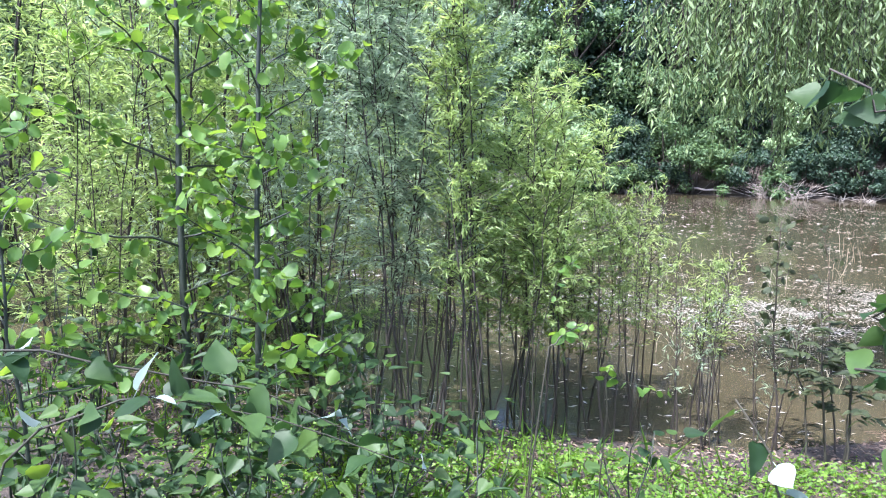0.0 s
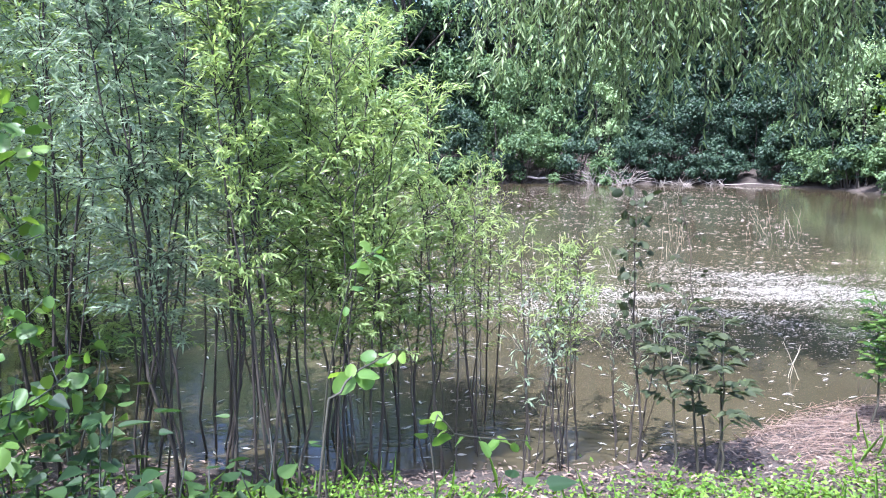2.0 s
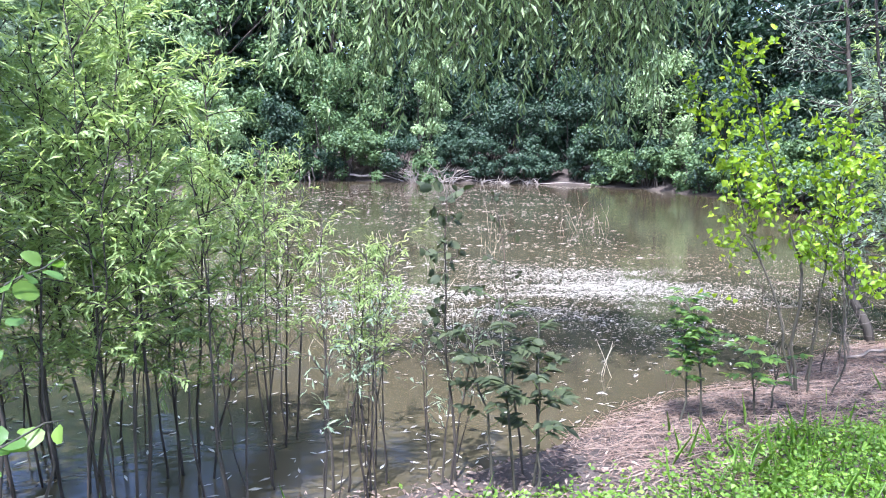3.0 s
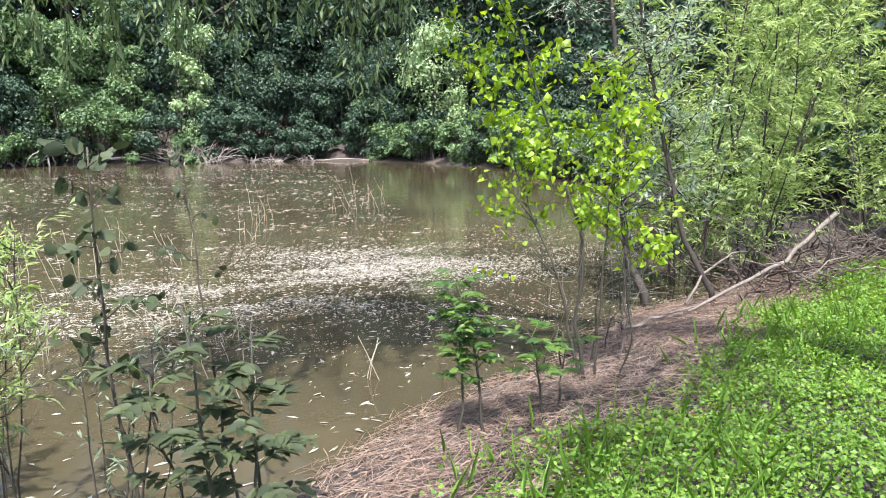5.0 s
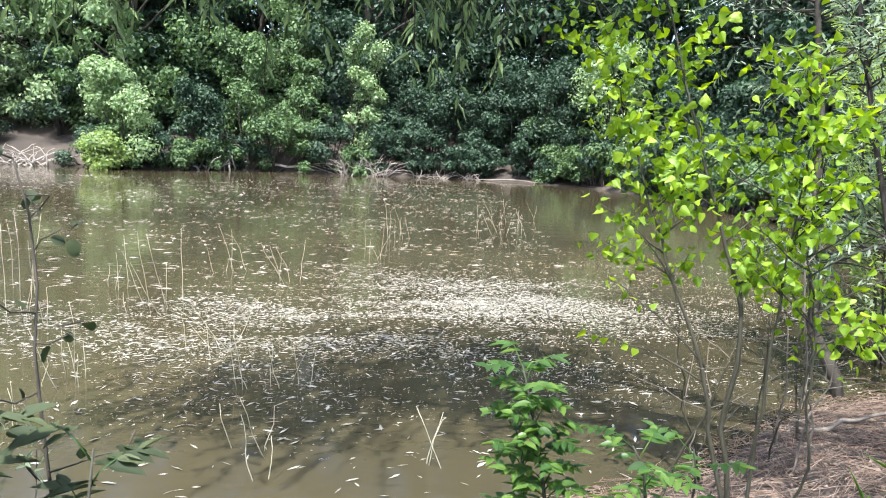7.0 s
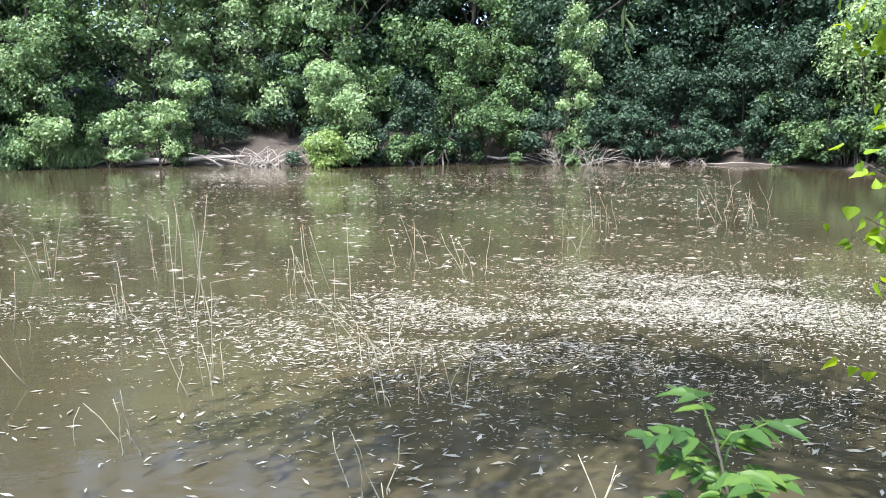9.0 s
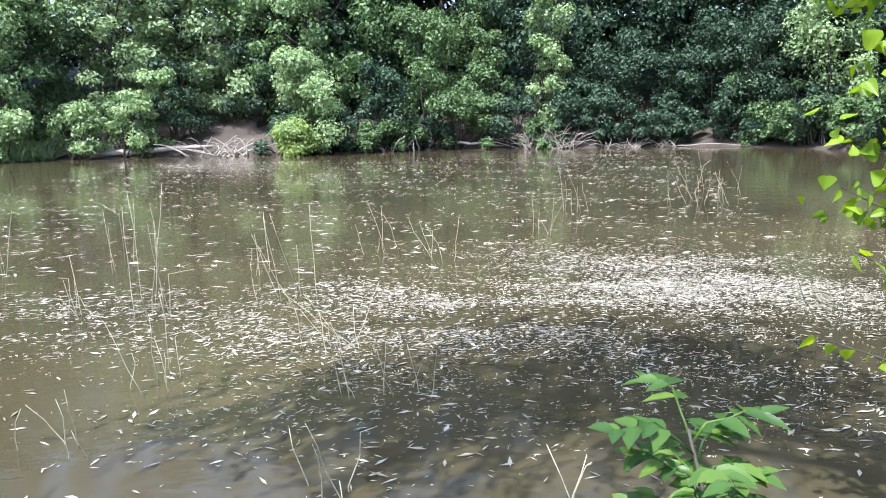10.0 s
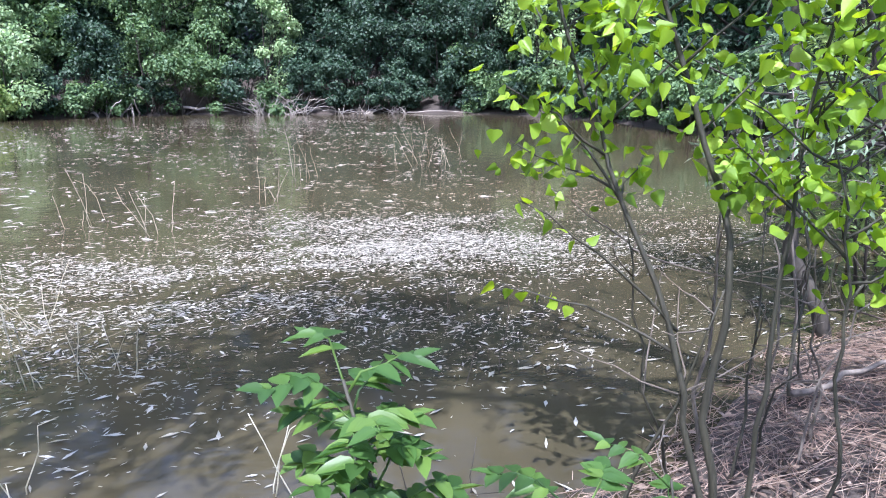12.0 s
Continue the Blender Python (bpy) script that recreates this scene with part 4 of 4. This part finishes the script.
for x, y, n, h, s in ((2.74, 10.57, 7, 0.9, 0.12), (2.22, 10.59, 6, 0.45, 0.35), (3.64, 10.98, 7, 0.75, 0.25), (4.13, 9.69, 8, 0.42, 0.45), (4.47, 8.82, 8, 0.42, 0.4), (3.28, 9.09, 7, 0.5, 0.2), (3.13, 8.29, 5, 0.42, 0.35),
                      (1.52, 10.15, 8, 0.5, 0.4), (4.26, 7.87, 3, 0.45, 0.2), (4.89, 12.21, 5, 0.5, 0.2), (4.27, 12.77, 5, 0.6, 0.2), (6.11, 13.68, 5, 0.6, 0.25), (6.82, 15.61, 6, 0.6, 0.25), (8.76, 16.22, 9, 0.6, 0.3),
                      (9.42, 17.45, 9, 0.7, 0.25), (0.80, 12.24, 6, 0.7, 0.25), (0.72, 8.73, 6, 0.6, 0.4), (1.96, 9.12, 8, 0.5, 0.5), (3.08, 11.89, 4, 0.5, 0.2), (2.00, 12.02, 5, 0.8, 0.15), (4.41, 7.64, 3, 0.35, 0.25), (5.18, 7.60, 3, 0.4, 0.3)):
    reed_tuft(x, y, n, h, s)
for x, y, n, h in ((6.82, 10.28, 4, 0.35), (6.39, 9.17, 3, 0.3), (6.09, 8.16, 3, 0.45), (5.55, 7.19, 3, 0.4), (7.21, 9.62, 3, 0.5), (4.88, 8.66, 2, 0.2)):
    reed_tuft(x, y, n, h, 0.3, M_BARK_DARK, "few dark broken stalks standing in the water")


# ---- leaves on the water ----
def scatter_float(n, cx, cy, sx, sy):
    return np.stack([cx + rng.normal(size=n) * sx, cy + rng.normal(size=n) * sy], 1)


def streaks(x, y):
    f = np.zeros_like(x)
    for i in range(5):
        k = 1.7 ** i
        f += np.sin(0.8 * k * x + 2.1 * k * y + 1.9 * i + 1.7 * np.sin(0.6 * k * x - 0.9 * k * y + i)) / 1.35 ** i
    return np.clip(0.55 + 0.42 * f, 0, 1)


def float_leaves(name, xy, length, label, thin=0.0):
    d = shore(xy[:, 0], xy[:, 1])
    keep = (d < -0.08) & (rng.random(len(xy)) > thin * streaks(xy[:, 0], xy[:, 1]))
    xy = xy[keep]
    n = len(xy)
    a = rng.normal(size=n) * 0.8 + np.where(rng.random(n) < 0.5, 0.2, 3.3)
    D = np.stack([np.cos(a), np.sin(a), rng.normal(size=n) * 0.05], 1)
    N = unit(np.array([0, 0, 1.0]) + rng.normal(size=(n, 3)) * 0.14)
    L = length * rng.uniform(0.45, 1.3, n)
    v, f = leaves(np.column_stack([xy, np.full(n, 0.006)]), D, N, L, L * rng.uniform(0.13, 0.28, n), "lance", 0.1, -0.02)
    v[:, 2] = np.maximum(v[:, 2], 0.004)
    return tagged(mesh_ob(name, v, f, M_FLOAT), label, "floating leaves", kind="stuff")


FL = "pale fallen willow leaves floating on the brown water"
float_leaves("floating_leaves", scatter_float(20000, 6.1, 10.8, 1.1, 0.75), 0.05, FL, 0.85)
float_leaves("floating_leaves", scatter_float(20000, 7.4, 11.0, 1.9, 1.2), 0.045, FL, 0.9)
float_leaves("floating_leaves", scatter_float(5500, 2.6, 10.4, 2.0, 0.6), 0.06, FL, 1.0)
xy = np.stack([rng.uniform(-8, 16, 20000), rng.uniform(11, 29, 20000)], 1)
float_leaves("floating_leaves", xy[(xy[:, 0] > -4) & (xy[:, 0] < 5.3 + 0.27 * xy[:, 1])], 0.115, FL, 0.9)
float_leaves("floating_leaves", np.stack([rng.uniform(-1, 9.5, 2600), rng.uniform(5.8, 10, 2600)], 1), 0.07, FL, 0.7)
float_leaves("floating_leaves", scatter_float(14000, 5.8, 9.5, 1.9, 0.75), 0.026, "fine pale plant scraps floating on the water", 0.95)

# ---- litter and ground cover ----
def land_points(n, x0, x1, y0, y1, lo, hi, left=0.0):
    x, y = rng.uniform(x0, x1, n), rng.uniform(y0, y1, n)
    d = shore(x, y) + 0.22 * np.sin(2.3 * x) * np.sin(1.9 * y + x) + rng.normal(size=n) * 0.12
    k = (d > lo - left * np.interp(x, [2.5, 5.0], [1, 0])) & (d < hi) & (ground_z(x, y) > -0.03)
    return x[k], y[k]


x, y = land_points(60000, -3, 12, 3.5, 9, -0.05, 1.35)
n = len(x)
a = rng.uniform(0, 6.28, n)
v, f = leaves(np.column_stack([x, y, ground_z(x, y) + rng.uniform(0.003, 0.025, n)]), np.column_stack([np.cos(a), np.sin(a), rng.normal(size=n) * 0.15]),
              unit(np.array([0, 0, 1.0]) + rng.normal(size=(n, 3)) * 0.3), rng.uniform(0.02, 0.065, n), rng.uniform(0.008, 0.02, n), "lance", 0.25, 0.1)
tagged(mesh_ob("leaf_litter", v, f, M_LITTER), "brown and pale dead leaves strewn over the muddy bank", "leaf litter", kind="stuff")
x, y = land_points(16000, 4.2, 10, 5.4, 8.6, -0.05, 1.0)
n = len(x)
g = Geo()
for i in range(min(n, 3800)):
    a, ln = rng.normal() * 0.7 + 0.5, rng.uniform(0.12, 0.45)
    p0 = np.array([x[i], y[i], 0])
    p1 = p0 + np.array([math.cos(a) * ln, math.sin(a) * ln, 0])
    g.tube(np.array([p0, (p0 + p1) / 2, p1]), (0.0014, 0.0014, 0.0008), 3)
vv = np.array(g.v)
vv[:, 2] += ground_z(vv[:, 0], vv[:, 1]) + 0.012 + 0.03 * np.repeat(rng.random(len(vv) // 9), 9)
tagged(mesh_ob("dead_reed_litter", vv, g.f, M_STRAW), "flattened pinkish dead reed stalks matted on the bank", "reed litter", kind="stuff")

x, y = land_points(430000, -0.6, 13, 1.0, 7.8, 0.95, 9, 0.45)
keep = rng.random(len(x)) < np.where(x > 4, 1.0, 0.6) * np.clip((y - 1.0) / 1.8, 0, 1) * np.clip((x + 0.6) / 1.2, 0, 1)
x, y = x[keep], y[keep]
n = len(x)
h = 0.02 + 0.15 * rng.random(n) * np.clip(0.5 + 0.3 * np.sin(5.1 * x + 2 * np.sin(2 * y)) * np.sin(4.7 * y) + 0.3 * np.sin(13 * x + y) * np.sin(12 * y - x), 0.08, 1.2)
a = rng.uniform(0, 6.28, n)
L = rng.uniform(0.014, 0.034, n)
v, f = leaves(np.column_stack([x, y, ground_z(x, y) + h]), np.column_stack([np.cos(a), np.sin(a), rng.normal(size=n) * 0.25]), unit(np.array([0, 0, 1.0]) + rng.normal(size=(n, 3)) * 0.6), L, L * 0.8, "lance", 0.15, 0.2)
x, y = land_points(90000, -6, 16, -6, 3.2, 1.15, 20)
keep = rng.random(len(x)) < np.clip(0.25 + 0.35 * np.sin(1.1 * x + 1.7 * np.sin(0.8 * y)) + 0.3 * np.sin(1.3 * y - 0.6 * x) + 0.35 * (y > 2.6), 0.06, 1)
x, y = x[keep], y[keep]
n = len(x)
a = rng.uniform(0, 6.28, n)
L = rng.uniform(0.02, 0.05, n)
w, q = leaves(np.column_stack([x, y, ground_z(x, y) + rng.uniform(0.01, 0.1, n)]), np.column_stack([np.cos(a), np.sin(a), rng.normal(size=n) * 0.25]), unit(np.array([0, 0, 1.0]) + rng.normal(size=(n, 3)) * 0.6), L, L * 0.8, "lance", 0.15, 0.2)
f = [*f, *[[i + len(v) for i in face] for face in q]]
v = np.concatenate([v, w])
tagged(mesh_ob("ground_cover", v, f, M_COVER), "bright green low ground cover plants on the bank", "ground cover", kind="stuff")
x, y = land_points(26000, -2.5, 12, -1, 7.4, 0.8, 9, 0.45)
keep = rng.random(len(x)) < np.clip(0.4 + 0.45 * np.sin(1.9 * x + 2.2 * np.sin(0.9 * y)) + 0.35 * np.sin(2.6 * y - 1.1 * x), 0.08, 1)
x, y = x[keep], y[keep]
n = len(x)
D = unit(rng.normal(size=(n, 3)) * 0.4 + np.array([0, 0, 1.0]))
v, f = leaves(np.column_stack([x, y, ground_z(x, y) - 0.01]), D, rand_dirs(n), rng.uniform(0.08, 0.26, n), 0.007, "lance", 0.1, 0.3)
tagged(mesh_ob("grass", v, f, M_GRASS), "tufts of thin green grass on the bank", "grass", kind="stuff")
